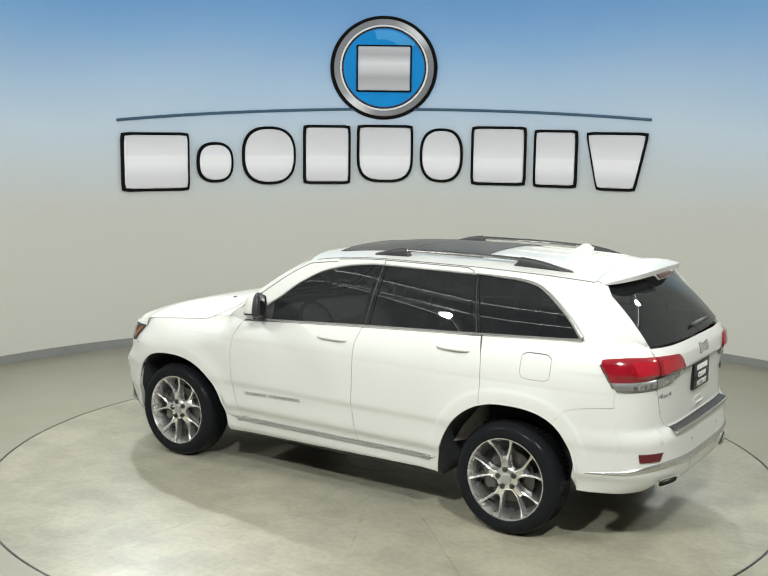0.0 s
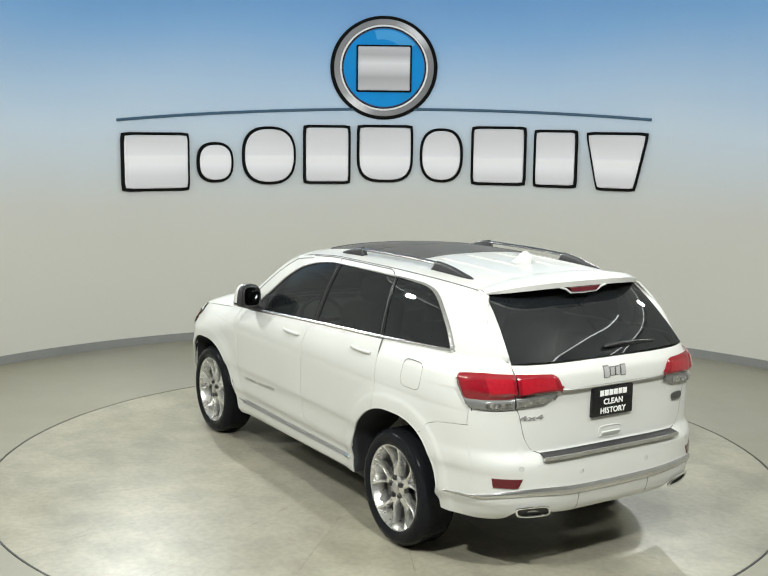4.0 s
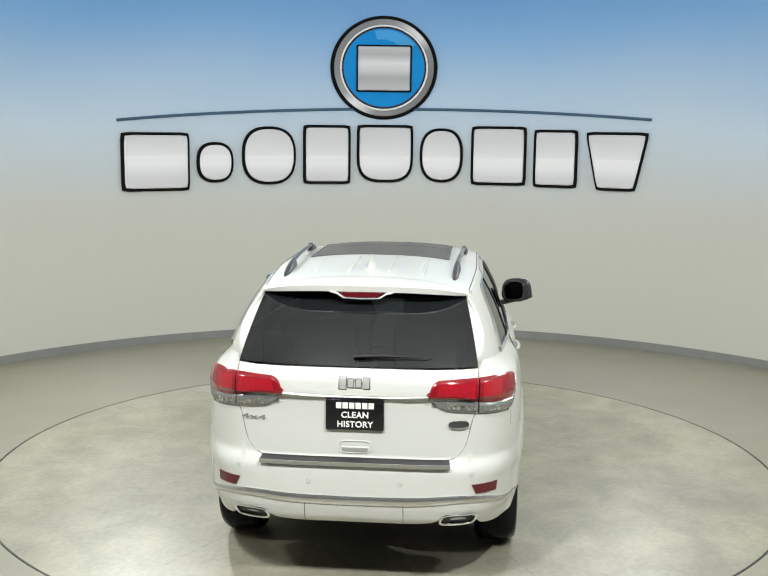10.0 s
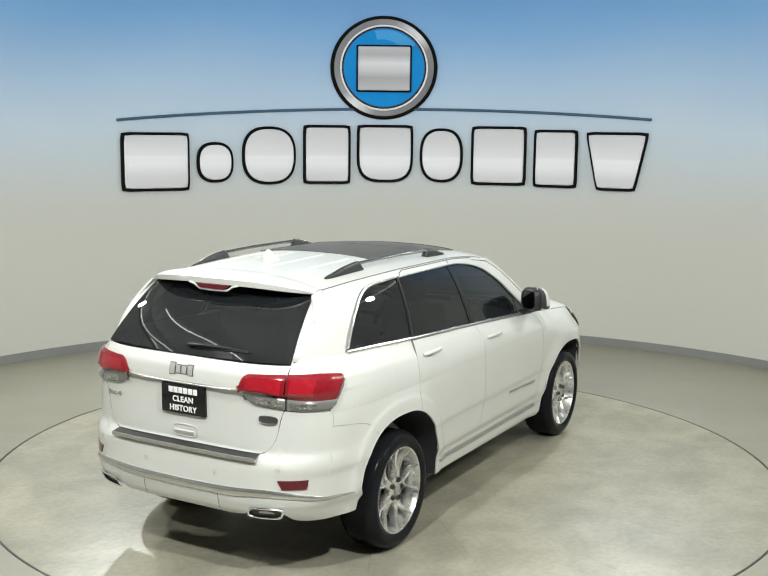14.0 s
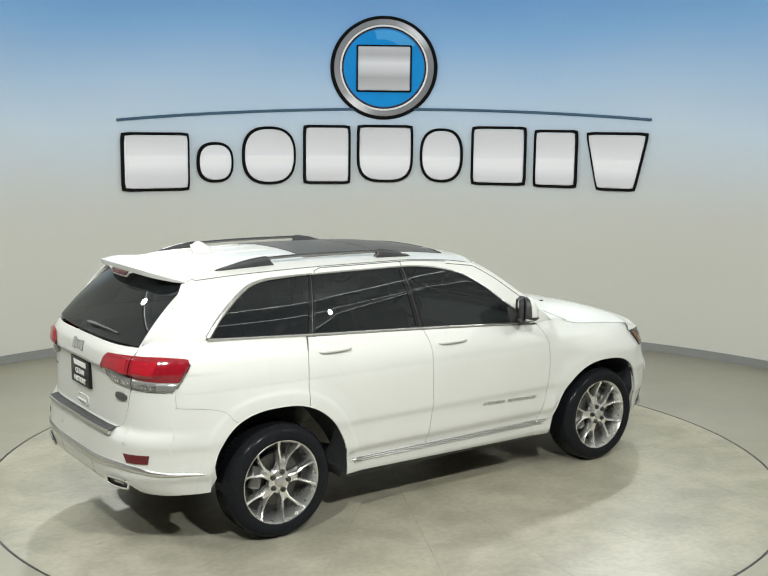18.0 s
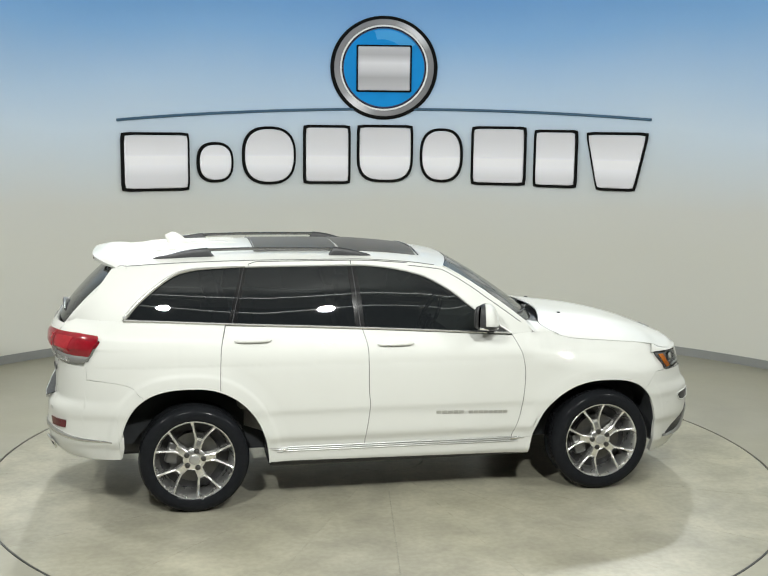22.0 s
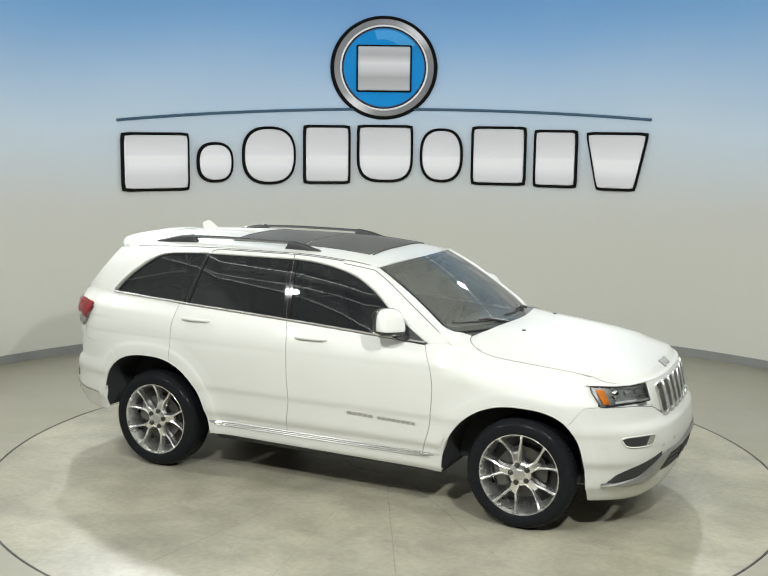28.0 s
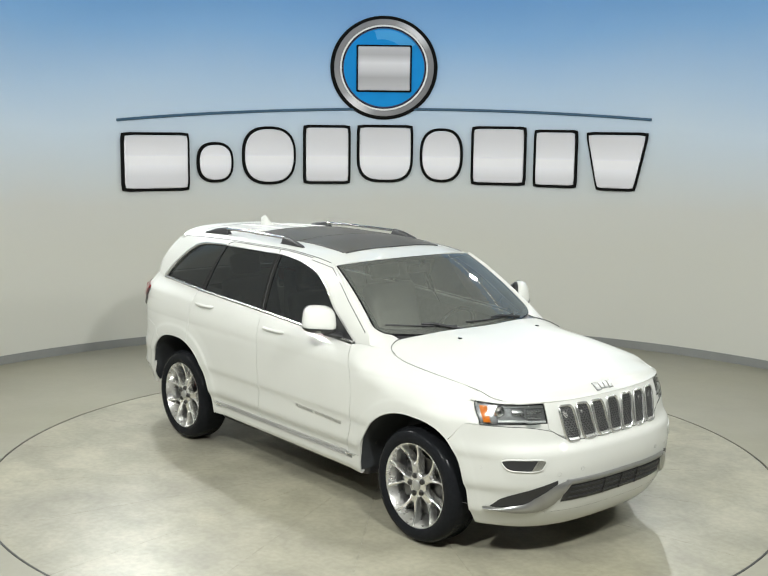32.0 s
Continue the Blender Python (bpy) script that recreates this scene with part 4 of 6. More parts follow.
        # front and rear corner posts
        def a_post(u, v):
            z = lerp(1.252, 1.628, u)
            x = interp(z, [(1.20, 0.88), (1.262, 0.80), (1.335, 0.70), (1.44, 0.55), (1.545, 0.40), (1.628, 0.256)])
            p = upper(x, z, s)
            q = screen(s * 1.0, lerp(0.12, 1.0, u))
            r = p.lerp(q, v)
            return r + Vector((0.35, s * 0.6, 0.6)) * (0.016 * 4 * v * (1 - v))
        part("windscreen_post", Mesh().grid(a_post, 36, 8, 0.01), PAINT, car)

        def bonnet_end(w):
            """Rear corner of the bonnet, where its gap turns up to the glass."""
            return hood(0.15 * w ** 1.3, s * lerp(0.84, 1.0, math.sin(math.pi / 2 * w))) + Vector((0, 0, 0.005))

        def fender_top(x):
            return fender((x - 0.722) / 1.132, 1.0)
        end = bonnet_end(1.0)
        outer_line = [upper(0.805, 1.2585, s), upper(0.845, 1.225, s), Vector((0.888, s * 0.852, 1.180)), fender_top(0.925) - Vector((0, s * 0.002, 0.004)), fender_top(0.98), fender_top(1.05), Vector((end.x, end.y + s * 0.004, end.z - 0.005))]

        def along(line, t):
            rows = [(i / (len(line) - 1), p) for i, p in enumerate(line)]
            return Vector([interp(t, [(k, p[c]) for k, p in rows]) for c in range(3)])

        def shoulder(u, v):
            """Foot of the windscreen post and top of the fender in one sweep."""
            if u < 0.40:
                c = math.pi / 2 * (1 - u / 0.40)
                inner = screen(s * (0.88 + 0.12 * math.sin(c)), 0.12 * (1 - math.cos(c)), 0.001)
            elif u < 0.52:
                inner = screen(s * 0.88, 0.0, 0.001).lerp(bonnet_end(0), (u - 0.40) / 0.12)
            else:
                inner = bonnet_end((u - 0.52) / 0.48)
            lift = 0.016 * (1 - u) + 0.004 * math.sin(math.pi * u)
            return along(outer_line, u).lerp(inner, v) + Vector((0.25, s * 0.6, 0.7)) * (lift * 4 * v * (1 - v))
        part("fender_shoulder", Mesh().grid(shoulder, 50, 10, 0.004), PAINT, car)
        part("bonnet_gap", Mesh().tube([bonnet_end(i / 12) for i in range(13)], 0.0028, 6), SEAM, car)

        def d_post(u, v):
            z = lerp(1.306, 1.640, u)
            p = upper(pillar_x(z), z, s)
            q = back_glass(s * 1.0, u, 0.0)
            c = upper(q.x + 0.012, lerp(z, q.z, 0.5), s)
            return p * (1 - v) ** 2 + c * (2 * v * (1 - v)) + q * v ** 2
        part("rear_post", Mesh().grid(d_post, 22, 8, 0.01), PAINT, car)

        # side windows
        def window(x0, x1, mat, label):
            def low(x):
                return belt(x) + 0.006

            def high(x):
                return max(interp(x, WIN_TOP) - 0.004, low(x) + 0.002)

            def at(a, b):
                x = lerp(x0(0.5), x1(0.5), a)
                for _ in range(3):
                    x = lerp(x0(b), x1(b), a)
                return upper(x, lerp(low(x), high(x), b), s, -0.008)
            return Mesh().grid(at, 30, 16)
        b_front = (lambda b: lerp(-0.338, -0.375, b))
        b_rear = (lambda b: lerp(-0.395, -0.43, b))
        c_front = (lambda b: lerp(-1.215, -1.135, b))
        c_rear = (lambda b: lerp(-1.265, -1.16, b))
        part("front_window", window(b_front, lambda b: 0.70, None, ""), GLASS_SIDE, door, "dark tinted side glass")
        part("rear_window_glass", window(c_front, b_rear, None, ""), GLASS_DARK, rdoor, "dark privacy glass")
        part("quarter_glass", window(lambda b: -1.93, c_rear, None, ""), GLASS_DARK, car, "dark privacy glass")

        def sail(a, b):
            x = lerp(0.475, 0.712, a)
            lo, hi = belt(x) + 0.004, max(interp(x, WIN_TOP) - 0.003, belt(x) + 0.005)
            return upper(x, lerp(lo, min(hi, lo + 0.10 + 0.25 * a), b), s, -0.004)
        part("mirror_sail", Mesh().grid(sail, 14, 8, 0.006), BLACK, door, "black plastic corner that carries the mirror")

        def post_cover(x0, x1):
            def at(a, b):
                x = lerp(x0(b), x1(b), a)
                return upper(x, lerp(belt(x) + 0.0, interp(x, WIN_TOP) + 0.002, b), s, -0.003)
            return Mesh().grid(at, 4, 12, 0.01)
        part("centre_post_cover", post_cover(lambda b: b_rear(b) - 0.004, lambda b: b_front(b) + 0.004), GLOSS_BLACK, door, "gloss black post cover")
        part("rear_post_cover", post_cover(lambda b: c_rear(b) - 0.004, lambda b: c_front(b) + 0.004), GLOSS_BLACK, rdoor, "gloss black post cover")
        for cx, own in ((lambda b: lerp(-0.366, -0.402, b), door), (lambda b: lerp(-1.24, -1.148, b), rdoor)):
            m = Mesh().tube([upper(cx(i / 10), lerp(belt(cx(0)) + 0.004, interp(cx(1), WIN_TOP), i / 10), s, -0.003) for i in range(11)], 0.0025, 6)
            part("window_seal", m, BLACK, own, "black rubber window seal")
        # chrome strip under and round the windows
        m = Mesh()
        low_line = [upper(lerp(-1.952, 0.715, i / 50), belt(lerp(-1.945, 0.715, i / 50)) - 0.001, s, 0.004) for i in range(51)]
        m.tube(low_line, [0.013, 0.0115] + [0.0095] * 49, 8)
        part("belt_strip", m, BRIGHT, car, "chrome belt strip")
        m = Mesh()
        m.tube([upper(lerp(-1.948, -1.14, (i / 24) ** 1.3), interp(lerp(-1.948, -1.14, (i / 24) ** 1.3), WIN_TOP) + 0.002, s, 0.002) for i in range(25)],
               [lerp(0.017, 0.006, (i / 24) ** 1.3) for i in range(25)], 8)
        part("window_trim", m, BRIGHT, car, "chrome trim round the quarter window")
        m = Mesh()
        m.tube([upper(lerp(-1.14, 0.72, i / 40), interp(lerp(-1.14, 0.72, i / 40), WIN_TOP) + 0.001, s, 0.0) for i in range(41)], 0.0065, 8)
        part("upper_window_trim", m, SATIN, car, "satin trim over the door windows")
        # door top seams
        m = Mesh()
        top = [upper(-1.118, 1.652, s, 0.001), upper(-1.112, 1.668, s, 0.001), upper(-1.06, 1.683, s, 0.001)]
        top += [upper(lerp(-1.0, 0.0, i / 16), interp(lerp(-1.0, 0.0, i / 16), ROOF_EDGE) - 0.003, s, 0.001) for i in range(17)]
        m.tube(top, 0.003, 6)
        m.tube([upper(-0.405, 1.652, s, 0.001), upper(-0.407, 1.683, s, 0.001)], 0.003, 6)
        m.tube([upper(x, frame_top(x) - 0.018, s, 0.001) for x in (0.0, 0.15, 0.25, 0.35, 0.45, 0.55, 0.65, 0.74, 0.80)], 0.0028, 6)
        part("roof_seam", m, SEAM, car, "thin dark door seams")
        # body gaps
        m = Mesh()
        for gap, z1 in ((FRONT_GAP, 1.168), (MID_GAP, 1.238), (REAR_GAP, 1.283)):
            z0 = SILL_Z if gap is not REAR_GAP else arch_top(-1.325)
            m.tube([side(gap(lerp(z0, z1, i / 24)), lerp(z0, z1, i / 24), s, -0.006) for i in range(25)], 0.0038, 6)
        m.tube([side(lerp(-1.0, 0.73, i / 30), SILL_Z - 0.002, s, -0.007) for i in range(31)], 0.0042, 6)
        m.tube([fender(i / 40, 1.0) + Vector((0, -s * 0.003, -0.003)) for i in range(3, 41)], 0.003, 6)
        part("panel_gap", m, SEAM, car, "dark gaps between body panels")

        # door handles
        for owner, x0, x1, z in ((door, -0.256, -0.003, 1.134), (rdoor, -1.228, -0.982, 1.182)):
            m = Mesh()
            pts, rs = [], []
            for i in range(15):
                t = i / 14
                e = math.sin(math.pi * t) ** 0.35 if 0 < t < 1 else 0.0
                pts.append(side(lerp(x0, x1, t), z, s, 0.002 + 0.020 * e))
                rs.append(0.0095 if 0 < i < 14 else 0.006)
            m.tube(pts, rs, 10, flat=1.25)
            part("door_handle", m, PAINT, owner, "white body-coloured door handle")
            cup = Mesh().grid(lambda u, v: side(lerp(x0 + 0.05, x1 - 0.05, u), z + lerp(-0.028, 0.028, v) * math.sin(math.pi * (0.12 + 0.76 * u)) , s, 0.0012), 10, 6)
            part("handle_recess", cup, PAINT, owner)

        # name badge on the door: plain bars
        bars, x = ((0.035, 0.035, 0.035, 0.035, 0.035), (0.03,) * 8), 0.165
        for word in bars:
            for w in word:
                xa = x if s < 0 else 0.835 - x - w
                z = lerp(0.640, 0.622, (xa - 0.15) / 0.54)
                m = Mesh().grid(lambda u, v, xa=xa, w=w, z=z: side(xa + w * u, z + lerp(-0.011, 0.011, v), s, 0.003), 2, 2, 0.003)
                part("badge_bar", m, SATIN, door, "grey metal badge bar")
                x += w + 0.006
            x += 0.03

        # door mirror
        m = Mesh()
        cx, cy, cz = 0.535, s * 0.986, 1.308

        def shell(u, v):
            lon, lat = lerp(-math.pi, math.pi, u), lerp(-math.pi / 2, math.pi / 2, v)

            def pw(t, e):
                return math.copysign(abs(t) ** e, t)  # e below 1 squares the shell off
            x = pw(math.cos(lat), 0.48) * pw(math.cos(lon), 0.6)
            y = pw(math.cos(lat), 0.48) * pw(math.sin(lon), 0.6)
            z = pw(math.sin(lat), 0.60)
            taper = 1 - 0.22 * z
            xx = x * 0.098 * taper if x > 0 else x * 0.014
            crown = 0.012 * (1 - y * y) if z > 0 else 0.0
            return Vector((cx + xx * grow - 0.02 * y, cy + y * 0.116 * grow * (1 - 0.08 * z), cz + z * (0.084 + crown) * grow + 0.010 * y * s))
        grow = 1.0
        m.grid(shell, 40, 24)
        mir = part("door_mirror", m, PAINT, car, "white mirror shell on a black base")
        def oval(ry, rz, x, n=3.6):
            pts = []
            for k in range(36):
                c = 2 * math.pi * k / 36
                r = (abs(math.cos(c)) ** n + abs(math.sin(c)) ** n) ** (-1 / n)
                pts.append(Vector((x, cy + ry * r * math.cos(c), cz + rz * r * math.sin(c) + 0.010 * s * r * math.cos(c))))
            return pts
        grow = 1.025
        m = Mesh().grid(lambda a, b: shell(a, b * 0.37), 40, 9)
        part("mirror_housing", m, BLACK, mir, "black lower mirror housing")
        # the side towards the driver is black as well
        m = Mesh().grid(lambda a, b: shell(lerp(0.5 + 1.40 / (2 * math.pi), 1.5 - 1.40 / (2 * math.pi), a), lerp(0.02, 0.98, b)), 30, 24)
        part("mirror_surround", m, BLACK, mir, "black rear edge of the mirror")
        outer, inner = oval(0.110, 0.088, cx - 0.008), oval(0.097, 0.075, cx - 0.032)
        m = Mesh().add(outer + inner, [(k, (k + 1) % 36, 36 + (k + 1) % 36, 36 + k) for k in range(36)])
        m.tube(inner, 0.006, 6, closed=True)
        m.tube(outer, 0.006, 6, closed=True)
        part("mirror_frame", m, BLACK, mir, "black mirror bezel")
        part("mirror_glass", Mesh().add(oval(0.095, 0.073, cx - 0.030), [tuple(range(36))]), MIRROR_GLASS, mir, "dark mirror glass")
        m = Mesh().tube([(cx + 0.03, s * 0.845, 1.190), (cx + 0.02, s * 0.91, 1.205), (cx + 0.005, s * 0.97, 1.222)], [0.034, 0.03, 0.026], 10, flat=0.7)
        part("mirror_base", m, BLACK, mir, "black mirror base")
        part("turn_signal", Mesh().tube([(cx + 0.097, cy - s * 0.01, cz - 0.066), (cx + 0.093, cy + s * 0.05, cz - 0.064), (cx + 0.060, cy + s * 0.098, cz - 0.060), (cx + 0.010, cy + s * 0.112, cz - 0.058)], 0.009, 8), CHROME, mir)
        # the passenger's mirror is turned in a little more
        turn = Matrix.Translation((cx, s * 0.90, 0)) @ Matrix.Rotation(radians(25 if s > 0 else -36), 4, "Z") @ Matrix.Translation((-cx, -s * 0.90, 0))
        for ob in [mir] + [c for c in mir.children if not c.name.startswith("mirror_base")]:
            ob.data.transform(turn)

        # roof rail
        m = Mesh()
        xs = [lerp(-1.76, -0.24, i / 40) for i in range(41)]
        pts = []
        for i, x in enumerate(xs):
            t = i / 40
            lift = 0.033 * min(1.0, sm(t / 0.26), sm((1 - t) / 0.2))
            y = lerp(0.515, 0.565, t)
            pts.append(roof(x, s * y, 0.008 + lift))
        rail = part("roof_rail", Mesh().tube(pts[9:34], 0.0160, 10, flat=0.7), RAIL, car, "satin silver roof rail with dark feet")
        for sl in (slice(0, 12), slice(32, 41)):
            seg = pts[sl]
            n = len(seg)
            if sl.start:
                seg = seg[::-1]

            def dome(a, b):
                k = min(n - 2, int(a * (n - 1)))
                p = seg[k].lerp(seg[k + 1], a * (n - 1) - k)
                base = roof(p.x, p.y, -0.003)
                h = (p.z - base.z + 0.017) * min(1.0, math.sqrt(min(1.0, a / 0.10)) * 0.55 + 0.45 * sm(a / 0.5)) * (1 - 0.9 * sm((a - 0.9) / 0.1))
                w = lerp(0.004, 0.021, min(1.0, a / 0.25) ** 0.6)
                c = math.pi * b
                return Vector((p.x, p.y + w * math.copysign(abs(math.cos(c)) ** 0.7, math.cos(c)), base.z + h * math.sin(c) ** 0.7))
            mm = Mesh().grid(dome, 28, 12)
            part("rail_foot", mm, BLACK, rail, "dark rail foot")

        # roof ditch seam
        part("roof_ditch", Mesh().tube([roof(lerp(-1.95, 0.2, i / 40), s * (upper(lerp(-1.95, 0.2, i / 40), interp(lerp(-1.95, 0.2, i / 40), ROOF_EDGE)).y - 0.012), 0.0) for i in range(41)], 0.0038, 6), SEAM, car, "dark roof gutter strip")
    build_ends(car)
    build_roof(car)
    build_cabin(car)
    build_wheels(car)
    for ob in car.children:
        ob.location.y += YC
    return car
BUMPER_TOP_R = [(0.0, 0.772), (0.48, 0.772), (0.55, 0.795), (0.615, 0.875), (0.645, 0.99), (0.662, 1.040), (0.80, 1.030), (0.84, 1.024)]


def rear_low(y):
    """Underside of the rear bumper across the car."""
    return interp(abs(y), [(0.0, 0.418), (0.28, 0.418), (0.44, 0.428), (0.50, 0.452), (0.68, 0.452), (0.74, 0.405), (0.86, 0.385), (0.95, 0.395)])


def front_low(y):
    return interp(abs(y), [(0.0, 0.222), (0.4, 0.222), (0.7, 0.224), (0.86, 0.232), (0.95, 0.245)])


def build_ends(car):
    # ---- rear bumper, both halves in one piece
    m = Mesh()
    for s in (1, -1):
        def bump(q, b):
            q = q ** 1.7
            p = wrap(-1, -1.82, q, 0.93)
            if p.x > -2.205:
                hi = interp(-p.x, [(1.815, arch_top(-1.815) - 0.004), (1.85, 0.8298), (1.90, 0.8858), (2.03, 0.9198), (2.205, 0.9378)])
            else:
                hi = interp(abs(p.y), BUMPER_TOP_R)
            p = wrap(-1, -1.82, q, 0.5)
            lo = rear_low(p.y)
            t = arch_top(p.x)
            if t and t > lo and p.y > 0.7:
                lo = min(t, hi - 0.002)
            p = wrap(-1, -1.82, q, lerp(lo, hi, b))
            return Vector((p.x, s * p.y, p.z))
        m.grid(bump, 130, 36, 0.03, True)
    bumper = part("rear_bumper", m, PAINT, car, "white rear bumper")

    # tread pad on the bumper step
    pad = Mesh().grid(lambda a, b: Vector((lerp(tail(lerp(-0.52, 0.52, a), 0.80).x + 0.0, tail(lerp(-0.52, 0.52, a), 0.70).x - 0.012, b), lerp(-0.52, 0.52, a) * lerp(1.0, 1.02, b), lerp(0.789, 0.772, b))), 30, 4, 0.006)
    pad = part("step_pad", pad, BLACK, bumper, "black ribbed step pad")
    rib = Mesh()
    for k in range(9):
        f = lerp(0.15, 0.85, k / 8)
        rib.tube([Vector((lerp(tail(y, 0.80).x, tail(y, 0.70).x - 0.012, f), y, lerp(0.789, 0.765, f) + 0.001)) for y in [lerp(-0.49, 0.49, i / 20) for i in range(21)]], 0.0022, 5)
    part("ribs", rib, BLACK, pad)
    part("step_strip", Mesh().grid(lambda a, b: Vector((tail(lerp(-0.52, 0.52, a), 0.70).x - 0.015, lerp(-0.53, 0.53, a), lerp(0.752, 0.773, b))), 30, 3, 0.02), BRIGHT, bumper, "satin silver strip under the pad")
    # bright strip round the bumper
    m = Mesh()
    for s in (1, -1):
        def brt(q, b):
            p = wrap(-1, -2.04, q, 0.55)
            y = abs(p.y)
            zc = interp(y, [(0, 0.556), (0.30, 0.560), (0.60, 0.576), (0.72, 0.566), (0.85, 0.530), (0.93, 0.512)])
            h = interp(y, [(0, 0.025), (0.3, 0.025), (0.6, 0.021), (0.8, 0.014), (0.93, 0.003)])
            p = wrap(-1, -2.04, q, zc + lerp(-h, h, b), (0.006 + 0.006 * math.sin(math.pi * b)) * min(1.0, h / 0.014))
            return Vector((p.x, s * p.y, p.z))
        m.grid(brt, 50, 6, 0.008, True)
    part("bumper_strip", m, BRIGHT, bumper, "bright strip round the bumper")
    for y in (0.275, -0.275):
        part("bumper_seam", Mesh().tube([tail(y, z, -0.001) for z in (0.42, 0.45, 0.5, 0.53)], 0.0028, 6), SEAM, bumper)
    for y, z in ((0.655, 0.714), (0.255, 0.655), (-0.255, 0.655), (-0.65, 0.712)):
        p = tail(y, z)
        m = Mesh().tube([tail(y + 0.0115 * math.cos(c), z + 0.0115 * math.sin(c), 0.001) for c in [k * math.pi / 8 for k in range(16)]], 0.0014, 5, closed=True)
        part("parking_sensor", m, SATIN, bumper)
    for s in (1, -1):
        ref = Mesh().grid(lambda a, b: tail(s * lerp(lerp(0.672, 0.648, b), lerp(0.782, 0.788, b), a), lerp(0.602, 0.654, b), 0.006), 8, 4, 0.01)
        part("reflector", ref, RED_DARK, bumper, "dark red bumper reflector")
        # exhaust tip: a rounded slanted frame with a black throat
        loop = []
        for k in range(32):
            c = 2 * math.pi * k / 32
            co, si = math.cos(c), math.sin(c)
            r = (abs(co) ** 4 + abs(si) ** 4) ** -0.25
            loop.append((s * 0.573 + 0.092 * r * co + s * 0.014 * r * si, 0.457 + 0.032 * r * si))
        m = Mesh().tube([tail(y, z, 0.016) for y, z in loop], 0.0075, 8, closed=True)
        nose_ring = [tail(y, z, 0.016) for y, z in loop]
        n = len(loop)
        back_ring = [tail(s * 0.573 + (y - s * 0.573) * 0.95, 0.457 + (z - 0.457) * 0.95, 0.006) for y, z in loop]
        tip = part("exhaust_tip", m, CHROME, car, "chrome trapezoid exhaust tip")
        part("throat", Mesh().add(nose_ring + back_ring, [(k, (k + 1) % n, n + (k + 1) % n, n + k) for k in range(n)] + [tuple(range(n, 2 * n))]), BLACK, tip)

    # ---- tailgate
    gate_y = [(0.772, 0.47), (0.785, 0.53), (0.81, 0.575), (0.88, 0.617), (1.0, 0.645), (1.06, 0.664), (1.20, 0.672), (1.30, 0.674)]

    def gate(a, b):
        z = lerp(0.778, 1.288, b ** 1.15)
        return tail(lerp(-1, 1, a) * (interp(z, gate_y) - 0.003), z)
    tg = part("tailgate", Mesh().grid(gate, 50, 44, 0.02), PAINT, car, "white tailgate")
    for s in (1, -1):
        m = Mesh().tube([tail(s * interp(z, gate_y), z, -0.004) for z in [lerp(0.773, 1.288, i / 40) for i in range(41)]], 0.0045, 6)
        part("tailgate_gap", m, SEAM, car)
    part("tailgate_gap", Mesh().tube([tail(lerp(-0.47, 0.47, i / 20), 0.774, -0.004) for i in range(21)], 0.0045, 6), SEAM, car)
    m = Mesh().tube([tail(lerp(-0.41, 0.41, i / 30), 1.134 + 0.012 * abs(lerp(-1, 1, i / 30)) ** 3, 0.0) for i in range(31)], 0.006, 8)
    part("tailgate_brow", m, SATIN, tg, "silver line across the tailgate")
    # grip
    m = Mesh()
    loop = []
    for k in range(28):
        c = 2 * math.pi * k / 28
        r = (abs(math.cos(c)) ** 5 + abs(math.sin(c)) ** 5) ** -0.2
        loop.append(tail(0.087 * r * math.cos(c), 0.846 + 0.034 * r * math.sin(c), 0.002))
    m.tube(loop, 0.0035, 6, closed=True)
    part("grip_rim", m, PAINT, tg)
    part("grip", Mesh().grid(lambda a, b: tail(lerp(-0.07, 0.07, a), lerp(0.820, 0.846, b), 0.006 + 0.012 * b), 8, 3, 0.012), PAINT, tg, "white tailgate grip")
    # dealer plate
    px = -2.452
    plate = part("plate", Mesh().box((px - 0.006, -0.16, 0.945), (px + 0.02, 0.163, 1.120), 0.008), GLOSS_BLACK, car, "black advertising plate with white words")

    def lettering(words, size, x, z, mat, parent, name, y=0.0, rx=90):
        cu = bpy.data.curves.new(name, "FONT")
        cu.body, cu.size, cu.align_x, cu.align_y = words, size, "CENTER", "CENTER"
        cu.extrude, cu.offset, cu.space_character = 0.0012, 0.0011, 1.06
        ob = bpy.data.objects.new(name, cu)
        scene.collection.objects.link(ob)
        me = bpy.data.meshes.new_from_object(ob)
        bpy.data.objects.remove(ob)
        t = new(name, me)
        me.materials.append(mat)
        t.parent = parent
        # lay the letters on the surface
        for v in me.vertices:
            if x is None:
                v.co = tail(y - v.co.x * 1.5, z + v.co.y * 0.62, 0.004 + v.co.z)
            else:
                v.co = Vector((x - v.co.z, y - v.co.x, z + v.co.y))
        return t
    lettering("CLEAN", 0.047, px - 0.0075, 1.031, WHITE_PRINT, plate, "word")
    lettering("HISTORY", 0.047, px - 0.0075, 0.978, WHITE_PRINT, plate, "word")
    for k in range(6):
        y0 = lerp(0.105, -0.075, k / 5)
        part("word_bar", Mesh().box((px - 0.0085, y0 - 0.030, 1.068), (px - 0.005, y0, 1.102), 0.001), WHITE_PRINT, plate, "white printed bar")
    lettering("4x4", 0.062, None, 0.992, BADGE, tg, "drive_badge", 0.573)
